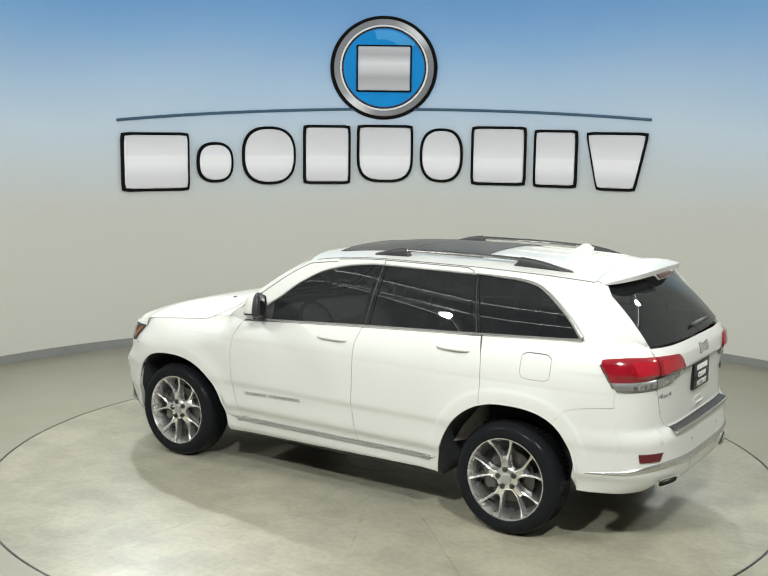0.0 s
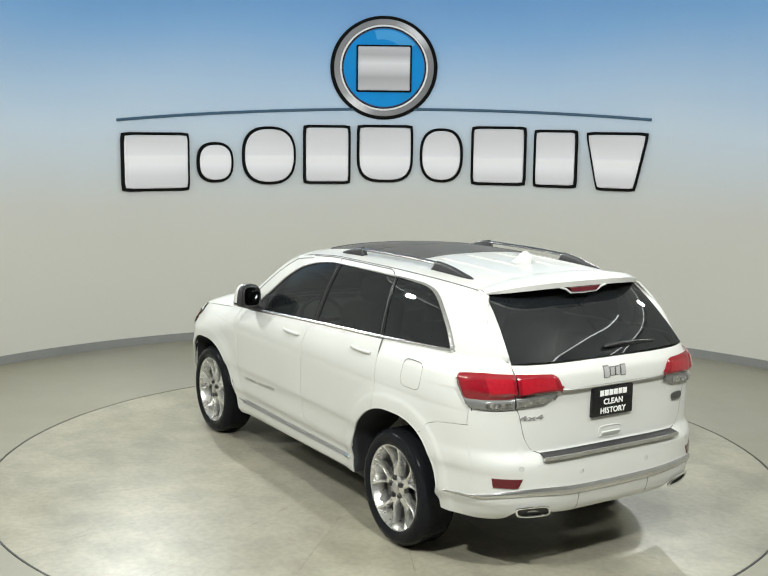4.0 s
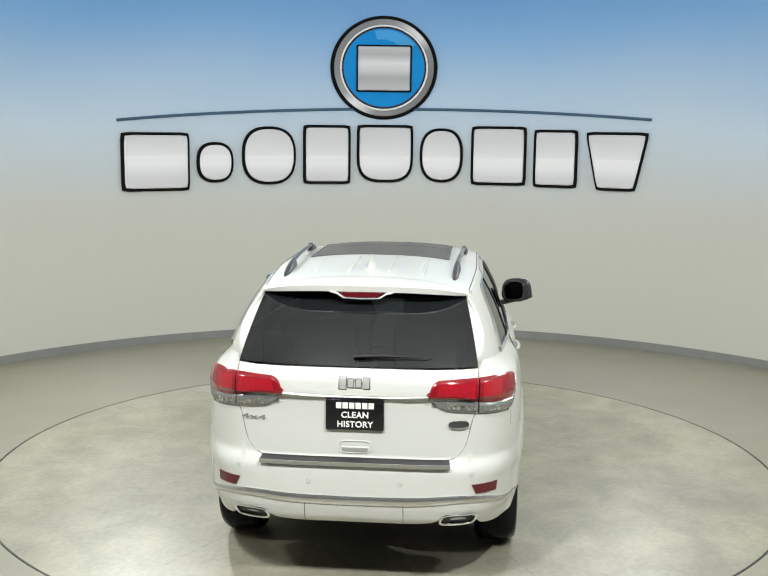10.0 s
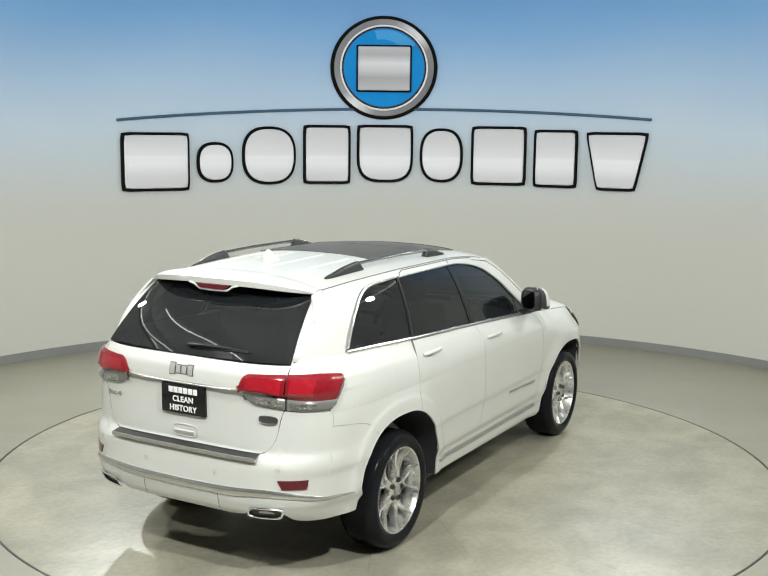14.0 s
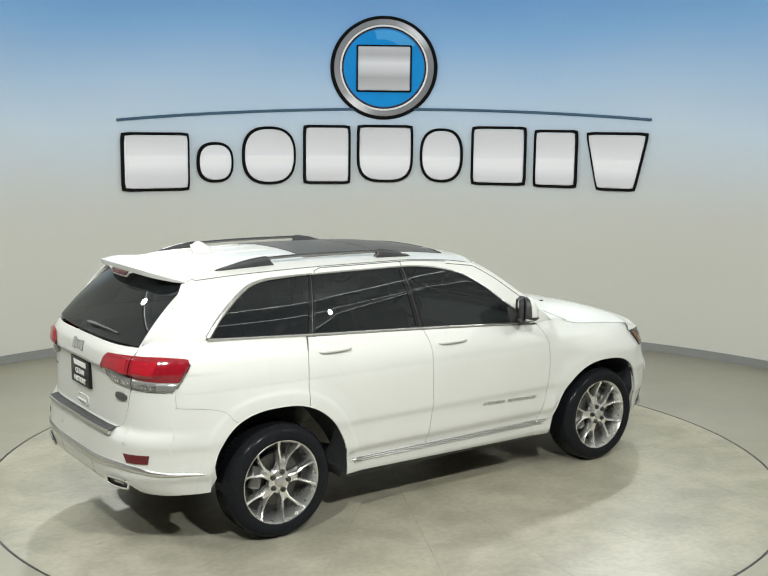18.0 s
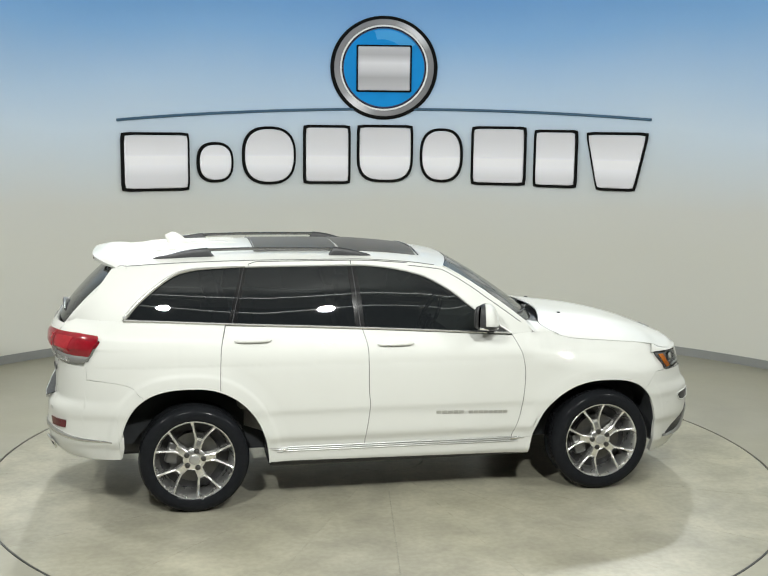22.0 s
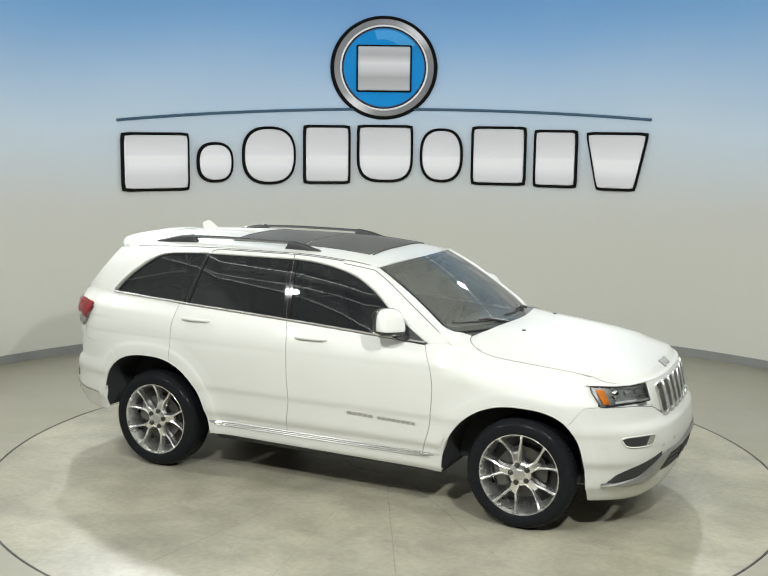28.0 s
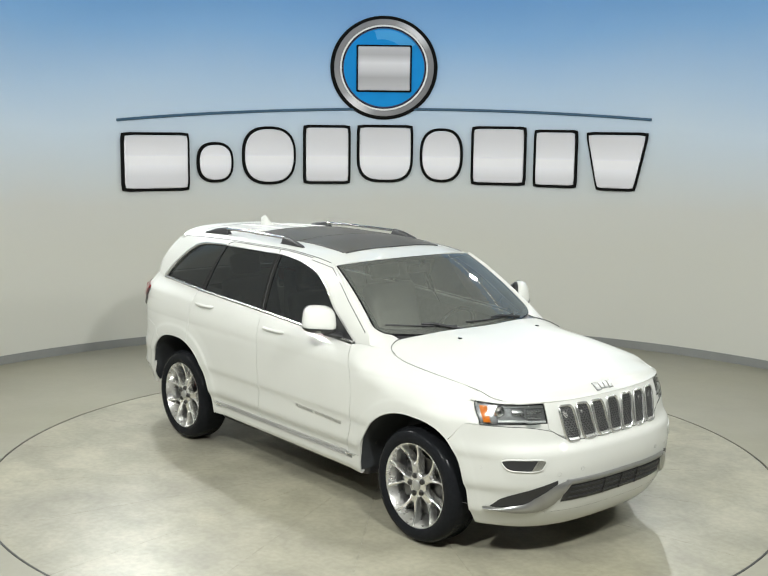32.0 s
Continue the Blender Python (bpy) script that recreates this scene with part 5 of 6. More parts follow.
    # maker's badge: plain bars
    for y0, w, h in ((0.086, 0.036, 0.062), (0.038, 0.030, 0.044), (-0.004, 0.030, 0.044), (-0.046, 0.034, 0.056)):
        m = Mesh().grid(lambda a, b, y0=y0, w=w, h=h: tail(y0 - w * a, 1.213 + (b - 0.5) * h, 0.006), 3, 3, 0.008)
        bar = part("maker_badge", m, POLISHED_BADGE, tg, "chrome badge bar with a dark edge")
        m = Mesh().grid(lambda a, b, y0=y0, w=w, h=h: tail(y0 + 0.004 - (w + 0.008) * a, 1.213 + (b - 0.5) * (h + 0.009), 0.003), 3, 3, 0.004)
        part("badge_edge", m, ALLOY_DARK, bar, "dark edge of the badge")
    loop = []
    for k in range(24):
        c = 2 * math.pi * k / 24
        r = (abs(math.cos(c)) ** 3 + abs(math.sin(c)) ** 3) ** (-1 / 3)
        loop.append(tail(-0.570 + 0.052 * r * math.cos(c), 0.987 + (0.019 if math.sin(c) > 0 else 0.026) * r * math.sin(c), 0.006))
    m = Mesh().add(loop + [tail(-0.570, 0.986, 0.010)], [(k, (k + 1) % 24, 24) for k in range(24)])
    m.tube(loop, 0.004, 6, closed=True)
    part("trim_badge", m, ALLOY_DARK, tg, "small dark grey badge")

    # ---- tail lamps
    RED_TOP = [(0.405, 1.152), (0.414, 1.190), (0.432, 1.222), (0.47, 1.240), (0.67, 1.246), (0.78, 1.244), (0.82, 1.240), (0.855, 1.233), (0.872, 1.228)]
    RED_LOW = [(0.405, 1.140), (0.43, 1.134), (0.50, 1.134), (0.57, 1.130), (0.63, 1.118), (0.67, 1.112), (0.70, 1.106), (0.78, 1.098), (0.844, 1.094), (0.858, 1.145), (0.872, 1.20)]
    CLEAR_LOW = [(0.405, 1.138), (0.43, 1.108), (0.465, 1.078), (0.51, 1.060), (0.60, 1.052), (0.67, 1.047), (0.78, 1.040), (0.832, 1.041), (0.844, 1.089), (0.858, 1.143), (0.872, 1.198)]
    for s in (1, -1):
        lampo = None
        for name, hi, lo, mat, lab in (("tail_lamp", RED_TOP, RED_LOW, RED_LENS, "red tail lamp with clear lower lens"), ("clear_lens", RED_LOW, CLEAR_LOW, CLEAR_LENS, "clear grey reversing lens")):
            for y0, y1 in ((0.407 if name == "tail_lamp" else 0.428, 0.6685), (0.6755, 0.872)):
                def lens(a, b):
                    y = lerp(y0, y1, a)
                    z = lerp(interp(y, lo), interp(y, hi), b)
                    bulge = 0.012 * (math.sin(math.pi * b) ** 0.5)
                    if y < 0.80:
                        p = tail(s * y, z, 0.006 + bulge)
                    else:
                        k = (y - 0.80) / 0.072
                        xs = tail(0.80, z).x
                        x = lerp(xs, -2.112, k)
                        p = side(x, z, s, 0.006 + bulge)
                        q = tail(s * 0.80, z, 0.006 + bulge)
                        p = q.lerp(p, sm(k * 2))
                    return p
                ob = part(name, Mesh().grid(lens, 36, 10, 0.014), mat, lampo if lampo else car, lab)
                if name == "tail_lamp":
                    # brighter light guide behind the lens
                    def guide(a, b):
                        y = lerp(lerp(0.445, 0.462, b), 0.650, a) if y0 < 0.6 else lerp(0.690, 0.790, a)
                        z = lerp(interp(y, lo) + 0.022, interp(y, hi) - 0.022, b)
                        return tail(s * y, z, 0.0195)
                    part("light_guide", Mesh().grid(guide, 14, 5, 0.004), RED_BRIGHT, ob, "bright red light guide")
                else:
                    # faceted reflector behind the clear lens
                    def facets(a, b):
                        y = lerp(0.690, 0.800, a) if y0 > 0.6 else lerp(0.500, 0.655, a)
                        zl, zh = interp(y, lo), interp(y, hi)
                        return tail(s * y, lerp(lerp(zl, zh, 0.24), lerp(zl, zh, 0.70), b), 0.0192)
                    part("reflector", Mesh().grid(facets, 14, 4, 0.003), LAMP_FACETS, ob, "bright faceted reflector")
                if name == "tail_lamp" and y0 > 0.6:
                    lampo = ob
    # body behind the lamps
    for s in (1, -1):
        part("lamp_backing", Mesh().grid(lambda a, b: side(lerp(-2.05, -2.30, a), lerp(0.92, 1.11, b), s, -0.010), 12, 6), PAINT, car)
    # corner fillers above the lamps, under the rear window
    for s in (1, -1):
        def fill(a, b):
            # edges: lamp top, quarter panel, foot of the rear window
            def low(t):
                y = lerp(0.677, 0.87, t)
                z = interp(y, RED_TOP) - 0.014
                if y < 0.80:
                    return tail(s * y, z)
                k = (y - 0.80) / 0.07
                return tail(s * 0.80, z).lerp(quarter_point(-2.112, 1.216, s), k)

            def high(t):
                foot = quarter_point(-2.262, 1.318, s)
                if t < 0.3:
                    return back_glass(s, 0.0).lerp(foot, t / 0.3)
                x = lerp(-2.262, -2.112, (t - 0.3) / 0.7)
                return quarter_point(x, belt(x) - 0.003, s)

            def left(t):
                return tail(s * 0.677, lerp(1.232, 1.28, t)).lerp(back_glass(s, 0.0), t ** 2)

            def right(t):
                z = lerp(1.216, belt(-2.112) - 0.003, t)
                return quarter_point(quarter_end(z), z, s)
            p = low(a).lerp(high(a), b) + left(b).lerp(right(b), a)
            c = low(0).lerp(low(1), a).lerp(high(0).lerp(high(1), a), b)
            return p - c
        part("rear_shoulder", Mesh().grid(fill, 20, 10, 0.006), PAINT, car)

    # ---- rear window with wiper
    part("rear_window", Mesh().grid(lambda a, b: back_glass(lerp(-0.995, 0.995, a), lerp(0.003, 1, b), 0.002), 40, 16, 0.006), GLASS_REAR, car, "dark privacy rear window")
    m = Mesh().tube([back_glass(0.03, 0.105, 0.016), back_glass(0.0, 0.108, 0.022), back_glass(-0.15, 0.118, 0.022), back_glass(-0.40, 0.120, 0.016), back_glass(-0.62, 0.108, 0.010)], [0.010, 0.020, 0.018, 0.011, 0.004], 10, flat=0.6)
    m.tube([back_glass(-0.06, 0.095, 0.010), back_glass(-0.30, 0.102, 0.008), back_glass(-0.60, 0.100, 0.008)], 0.005, 6)
    part("rear_wiper", m, BLACK, car, "black rear wiper")

    # ---- spoiler
    def spoil(a, b):
        y = lerp(-0.632, 0.632, a)
        t = abs(y) / 0.632
        x0 = -1.93
        x1 = -2.178 + 0.185 * t ** 4.2
        z0 = roof(x0, y * 0.985, 0.002).z
        z1 = 1.708 - 0.062 * t ** 4
        x = lerp(x0, x1, b)
        return Vector((x, y * lerp(0.985, 0.96, b), lerp(z0, z1, b) + 0.014 * math.sin(math.pi * b)))

    def spoil_under(a, b):
        p = spoil(a, 1.0)
        y = p.y
        g = back_glass(max(-1, min(1, y / 0.592)), 0.97, 0.0)
        q = Vector((g.x + 0.01, y * 0.94, g.z - 0.004))
        low = p + Vector((0.010, 0, -0.034 * (1 - 0.75 * min(1.0, abs(y) / 0.607) ** 6)))
        if b < 0.25:
            return p.lerp(low, b / 0.25)
        return low.lerp(q, (b - 0.25) / 0.75)
    sp = part("spoiler", Mesh().grid(spoil, 40, 10).grid(lambda a, b: spoil_under(a, b * 0.25), 40, 3), PAINT, car, "white roof spoiler")
    part("spoiler_underside", Mesh().grid(lambda a, b: spoil_under(a, 0.25 + 0.75 * b), 40, 6), GLOSS_BLACK, sp, "black spoiler underside")
    for s in (1, -1):
        def fin(a, b):
            p = spoil(0.5 + s * 0.5, a)
            q = upper(p.x, min(p.z, interp(p.x, ROOF_EDGE)) - 0.012, s, 0.002)
            return p.lerp(q, b)
        part("spoiler_end", Mesh().grid(fin, 8, 6), PAINT, sp)
        part("spoiler_seam", Mesh().tube([spoil(0.5 + s * 0.499, i / 10) for i in range(10)], 0.0018, 6), SEAM, sp)
    m = Mesh().grid(lambda a, b: Vector((-2.184 + 0.004 * abs(lerp(-1, 1, a)), lerp(-0.118, 0.118, a) * lerp(0.8, 1.05, b), lerp(1.646, 1.672, b))), 12, 4, 0.012)
    part("high_brake_lamp", m, RED_DARK, sp, "dark red high brake lamp")
    m = Mesh().tube([Vector((-2.170 + 0.02 * abs(y), y, z)) for y, z in ((0.18, 1.674), (0.14, 1.664), (0.105, 1.641), (0.0, 1.638), (-0.105, 1.641), (-0.14, 1.664), (-0.18, 1.674))], 0.0065, 8)
    part("brake_lamp_surround", m, PAINT, sp)

    # ---- fuel flap on the driver's side flank
    loop = []
    for k in range(40):
        c = 2 * math.pi * k / 40
        r = (abs(math.cos(c)) ** 5 + abs(math.sin(c)) ** 5) ** -0.2
        loop.append(side(-1.695 + 0.102 * r * math.cos(c), 1.138 + 0.082 * r * math.sin(c), 1, -0.001))
    part("fuel_flap", Mesh().tube(loop, 0.0020, 6, closed=True), SEAM, car, "fuel flap outline")

    # ---- front bumper
    m = Mesh()
    for s in (1, -1):
        def fb(q, b):
            q = q ** 1.8
            p = wrap(1, 1.724, q, 0.80)
            hi = interp(p.y, [(0.0, 0.753), (0.40, 0.762), (0.46, 0.79), (0.52, 0.83), (0.7, 0.862), (0.86, 0.868), (0.93, 0.80)])
            if p.x < 1.90:
                hi = lerp(arch_top(1.72), 0.868, sm((p.x - 1.72) / 0.12)) - 0.003
            z = lerp(front_low(wrap(1, 1.80, q, 0.35).y), hi, b)
            p = wrap(1, max(1.724, arch_x(0, True, z)), q, z)
            return Vector((p.x, s * p.y, p.z))
        m.grid(fb, 150, 40, 0.03, True)
    fbump = part("front_bumper", m, PAINT, car, "white front bumper")
    # panel between bumper and bonnet: carries the grille
    panel = Mesh().grid(lambda a, b: nose(lerp(-0.535, 0.535, a), lerp(lerp(0.757, 0.845, abs(lerp(-1, 1, a)) ** 5), 0.991, b)), 48, 14, 0.012)
    face = part("grille_panel", panel, PAINT, car, "white grille panel with seven slots")

    def slot(yc, k):
        pts = []
        for i in range(28):
            c = 2 * math.pi * i / 28
            r = (abs(math.cos(c)) ** 6 + abs(math.sin(c)) ** 6) ** (-1 / 6)
            z = 0.864 + 0.105 * k * r * math.sin(c)
            y = yc + 0.053 * k * r * math.cos(c) + (0.864 - z) * -0.15 * (1 if yc > 0 else -1 if yc < 0 else 0)
            pts.append((y, z))
        return pts
    MESH_BLACK = material("grille_mesh", (0.16, 0.16, 0.16), 0.35, 0.5, 0, 30, 0.2)
    for k in range(7):
        yc = (k - 3) * 0.130
        g = part("grille_slot", Mesh().tube([nose(y, z, 0.006) for y, z in slot(yc, 0.98)], 0.0085, 8, closed=True), BRIGHT, face, "chrome-ringed grille slot")
        ring = [nose(y, z, 0.002) for y, z in slot(yc, 0.97)]
        part("backing", Mesh().add(ring + [nose(yc, 0.864, 0.002)], [(i, (i + 1) % 28, 28) for i in range(28)]), BLACK, g)
        mm = Mesh()
        for r in range(13):
            for c in range(4):
                z = 0.786 + r * 0.0138
                lean = (z - 0.864) * 0.15 * (1 if yc > 0 else -1 if yc < 0 else 0)
                y = yc + lean + (c - 1.5) * 0.023 + (0.0055 if r % 2 else -0.0055)
                loop = [nose(y + 0.0095 * math.cos(a), z + 0.0075 * math.sin(a), 0.005) for a in [i * math.pi / 3 for i in range(6)]]
                mm.tube(loop, 0.0018, 4, closed=True)
        tray = Mesh().grid(lambda a, b: nose(yc + lerp(-0.042, 0.042, a) - 0.013 * (1 if yc > 0 else -1 if yc < 0 else 0), lerp(0.768, 0.786, b), 0.008 - 0.006 * b), 4, 3)
        part("tray", tray, SATIN, g, "silver tray at the foot of the slot")
        part("honeycomb", mm, MESH_BLACK, g, "dark honeycomb mesh")

    # headlamps
    for s in (1, -1):
        def head(u, v, off=0.0):
            y = lerp(lerp(0.855, 0.852, v), 0.528, u)
            z = lerp(lerp(0.868, 0.852, u) + (0.02 * math.sin(math.pi * min(1, u * 1.2)) if u < 0.6 else 0.0), lerp(0.992, 0.985, u), v)
            p = nose(y, z, off - 0.013 * sm(u))
            # the top of the outer corner leans in with the fender
            p.y = s * (p.y - 0.030 * v ** 2.3 * (1 - sm(u / 0.4)))
            return p
        base = part("headlamp", Mesh().grid(lambda a, b: head(a, b, -0.020), 60, 10, 0.012), LAMP_BOWL, car, "clear headlamp with amber corner")
        m = Mesh().grid(lambda a, b: head(a, b, 0.006), 90, 12, 0.004)
        part("lens", m, GLASS_LAMP, base, "clear lamp lens")
        part("corner_marker", Mesh().grid(lambda a, b: head(lerp(0.040, 0.115, a), lerp(0.12, 0.86, b), 0.0), 16, 8, 0.006), AMBER, base, "amber corner marker")
        for u in (0.27,):
            c = head(u, 0.52, -0.020)
            mm = Mesh().lathe([(0.0, 0.018), (0.016, 0.014), (0.026, 0.004), (0.031, 0.0), (0.036, 0.006), (0.040, 0.0), (0.042, -0.02)], 24, "x", centre=c)
            part("projector", mm, CHROME, base, "round chrome projector")
        part("reflector_bar", Mesh().grid(lambda a, b: head(lerp(0.22, 0.97, a), lerp(0.82, 0.94, b), -0.010), 14, 3, 0.006), SATIN, base)
        for u0, u1, v0, v1 in ((0.42, 0.60, 0.40, 0.72), (0.64, 0.92, 0.58, 0.74), (0.64, 0.88, 0.36, 0.50)):
            part("chrome_reflector", Mesh().grid(lambda a, b: head(lerp(u0, u1, a), lerp(v0, v1, b), -0.012 + 0.006 * math.sin(math.pi * b)), 8, 5, 0.004), BRIGHT, base, "curved chrome reflector")
        part("light_bar", Mesh().tube([head(t, 0.12 + 0.10 * sm((t - 0.5) / 0.2), -0.006) for t in (0.2, 0.3, 0.4, 0.5, 0.58, 0.66, 0.75, 0.85, 0.96)], 0.008, 8), WHITE_PRINT, base, "white light pipe")
        part("dark_corner", Mesh().grid(lambda a, b: head(lerp(lerp(0.62, 0.72, b), 0.98, a), lerp(0.03, 0.22, b), -0.008), 8, 3, 0.004), GLOSS_BLACK, base, "black lower trim")
        part("lamp_rim", Mesh().tube([head(0, i / 8, -0.006) for i in range(9)] + [head(i / 16, 1, -0.002) for i in range(1, 17)] + [head(1, 1 - i / 8, -0.002) for i in range(1, 9)] + [head(1 - i / 16, 0, -0.002) for i in range(1, 16)], 0.0038, 6, closed=True), BLACK, base)
        part("bonnet_gap", Mesh().tube([head(i / 16, 1.0, -0.004) + Vector((0, 0, 0.004)) for i in range(17)], 0.003, 6), SEAM, car)

        part("lamp_valance", Mesh().grid(lambda a, b: (lambda p: Vector((p.x, s * p.y, p.z)))(nose(lerp(0.40, 0.86, a), lerp(0.76, 0.875, b), -0.006)), 20, 6), PAINT, car)

        # fender tip over the lamp, beside the bonnet
        def tip(u, v):
            low = nose(lerp(0.862, 0.70, u), 0.996 - 0.004 * u)
            low.y -= 0.030 * (1 - sm(u * 1.17))
            a0 = (1.848 - 1.0) / (hood_tip(0.69) - 1.0)
            high = hood(lerp(a0, 0.985, u), 1.0) + Vector((0, 0.004, -0.003))
            p = low.lerp(high, v) + Vector((0.3, 0.5, 0.6)) * (0.008 * 4 * v * (1 - v))
            return Vector((p.x, s * p.y, p.z))
        part("fender_tip", Mesh().grid(tip, 14, 6, 0.008), PAINT, car)

        # fog lamp slot
        def fog(u, v, off):
            p = nose(lerp(lerp(0.778, 0.808, v), lerp(0.625, 0.588, v), u), lerp(0.608, 0.680, v), off)
            p.y *= s
            return p
        rim = []
        for k in range(36):
            c = 2 * math.pi * k / 36
            r = (abs(math.cos(c)) ** 4 + abs(math.sin(c)) ** 4) ** -0.25
            rim.append((0.5 + 0.5 * r * math.cos(c), 0.5 + 0.5 * r * math.sin(c)))
        f = part("fog_lamp", Mesh().add([fog(lerp(0.5, u, q), lerp(0.5, v, q), 0.004) for q in (1.0, 0.75, 0.5, 0.25, 0.02) for u, v in rim], [(j * 36 + k, j * 36 + (k + 1) % 36, (j + 1) * 36 + (k + 1) % 36, (j + 1) * 36 + k) for j in range(4) for k in range(36)] + [tuple(range(144, 180))]), BLACK, fbump, "dark fog lamp slot with silver end")
        part("fog_rim", Mesh().tube([fog(u, v, 0.004) for u, v in rim], 0.005, 6, closed=True), PAINT, f)
        part("fog_bezel", Mesh().grid(lambda a, b: fog(lerp(lerp(0.66, 0.76, b), 0.96, a), lerp(0.08, 0.92, b), 0.007), 5, 4, 0.004), BRIGHT, f, "chrome fog lamp end")
        # lower corner opening and its silver blade
        def low_corner(u, v):
            y = lerp(0.80, 0.525, u)
            z = lerp(lerp(0.366, 0.395, u), lerp(0.374, 0.545, u ** 0.5), v)
            p = nose(y, z, 0.004)
            p.y *= s
            return p
        part("corner_vent", Mesh().grid(low_corner, 12, 6, 0.01), BLACK, fbump, "black lower corner vent")

        def blade(u, v):
            path_y = interp(u, [(0, 0.815), (0.25, 0.755), (0.45, 0.655), (0.62, 0.575), (0.80, 0.505), (1, 0.445)])
            path_z = interp(u, [(0, 0.352), (0.25, 0.357), (0.45, 0.372), (0.62, 0.415), (0.80, 0.485), (1, 0.527)])
            h = interp(u, [(0, 0.003), (0.2, 0.013), (0.42, 0.032), (0.62, 0.050), (0.80, 0.042), (1, 0.018)])
            # the band lies square to its path
            slant = interp(u, [(0, 0.05), (0.3, 0.12), (0.45, 0.45), (0.62, 0.85), (0.8, 0.75), (1, 0.35)])
            w = (v - 0.5) * 2 * h
            p = nose(path_y + w * slant, path_z + w * math.sqrt(1 - slant * slant * 0.8), 0.010 + 0.014 * math.sin(math.pi * v))
            p.y *= s
            return p
        part("silver_blade", Mesh().grid(blade, 26, 6, 0.012), BLADE_SILVER, fbump, "satin silver bumper blade")
        for y, z in ((0.86, 0.615), (0.52, 0.585), (0.36, 0.60)):
            m = Mesh().tube([nose(s * (y + (0.0115 if y < 0.8 else 0.006) * math.cos(c)), z + 0.0115 * math.sin(c), 0.001) for c in [k * math.pi / 8 for k in range(16)]], 0.0014, 5, closed=True)
            part("parking_sensor", m, SATIN, fbump)
    inlet = part("lower_inlet", Mesh().grid(lambda a, b: nose(lerp(-0.47, 0.47, a) * lerp(1.02, 0.96, b), lerp(0.402, 0.515, b), 0.004), 24, 6, 0.01), BLACK, fbump, "black lower air inlet")
    for k in range(3):
        z = lerp(0.424, 0.492, k / 2)
        part("inlet_bar", Mesh().tube([nose(lerp(-0.44, 0.44, i / 16), z, 0.007) for i in range(17)], 0.005, 6), BLACK, inlet)
    for y in (-0.16, 0.0, 0.16):
        part("inlet_post", Mesh().tube([nose(y, lerp(0.405, 0.51, i / 4), 0.008) for i in range(5)], 0.006, 6), BLACK, inlet)
    part("silver_brow", Mesh().grid(lambda a, b: nose(lerp(-0.47, 0.47, a), lerp(0.510, 0.548, b), 0.009 + 0.010 * math.sin(math.pi * b)), 30, 5, 0.01), BLADE_SILVER, fbump, "satin silver strip over the inlet")
    part("lip_line", Mesh().tube([nose(lerp(-0.86, 0.86, i / 40), 0.335 + 0.02 * abs(lerp(-1, 1, i / 40)) ** 3, -0.002) for i in range(41)], 0.0022, 6), SEAM, fbump)
    part("bumper_seam", Mesh().tube([nose(lerp(-0.84, 0.84, i / 60), interp(abs(lerp(-0.84, 0.84, i / 60)), [(0.0, 0.755), (0.40, 0.764), (0.46, 0.79), (0.52, 0.828), (0.7, 0.862), (0.86, 0.868)]), -0.002) for i in range(61)], 0.003, 6), SEAM, fbump)
    # underside
    m = Mesh().box((-2.30, -0.46, 0.40), (-1.98, 0.46, 0.60), 0.05)
    m.box((-1.0, -0.84, 0.27), (0.86, 0.84, 0.40), 0.04)
    m.box((1.86, -0.55, 0.27), (2.05, 0.55, 0.55), 0.04)
    m.box((-2.1, -0.5, 0.30), (2.1, 0.5, 0.5), 0.05)
    part("underbody", m, BLACK, car, "black underbody")


def corner_lift(y):
    """The rounded lower corners of the windscreen."""
    t = max(0.0, (abs(y) - 0.88) / 0.12)
    return 0.12 * (1 - math.sqrt(max(0.0, 1 - t * t)))


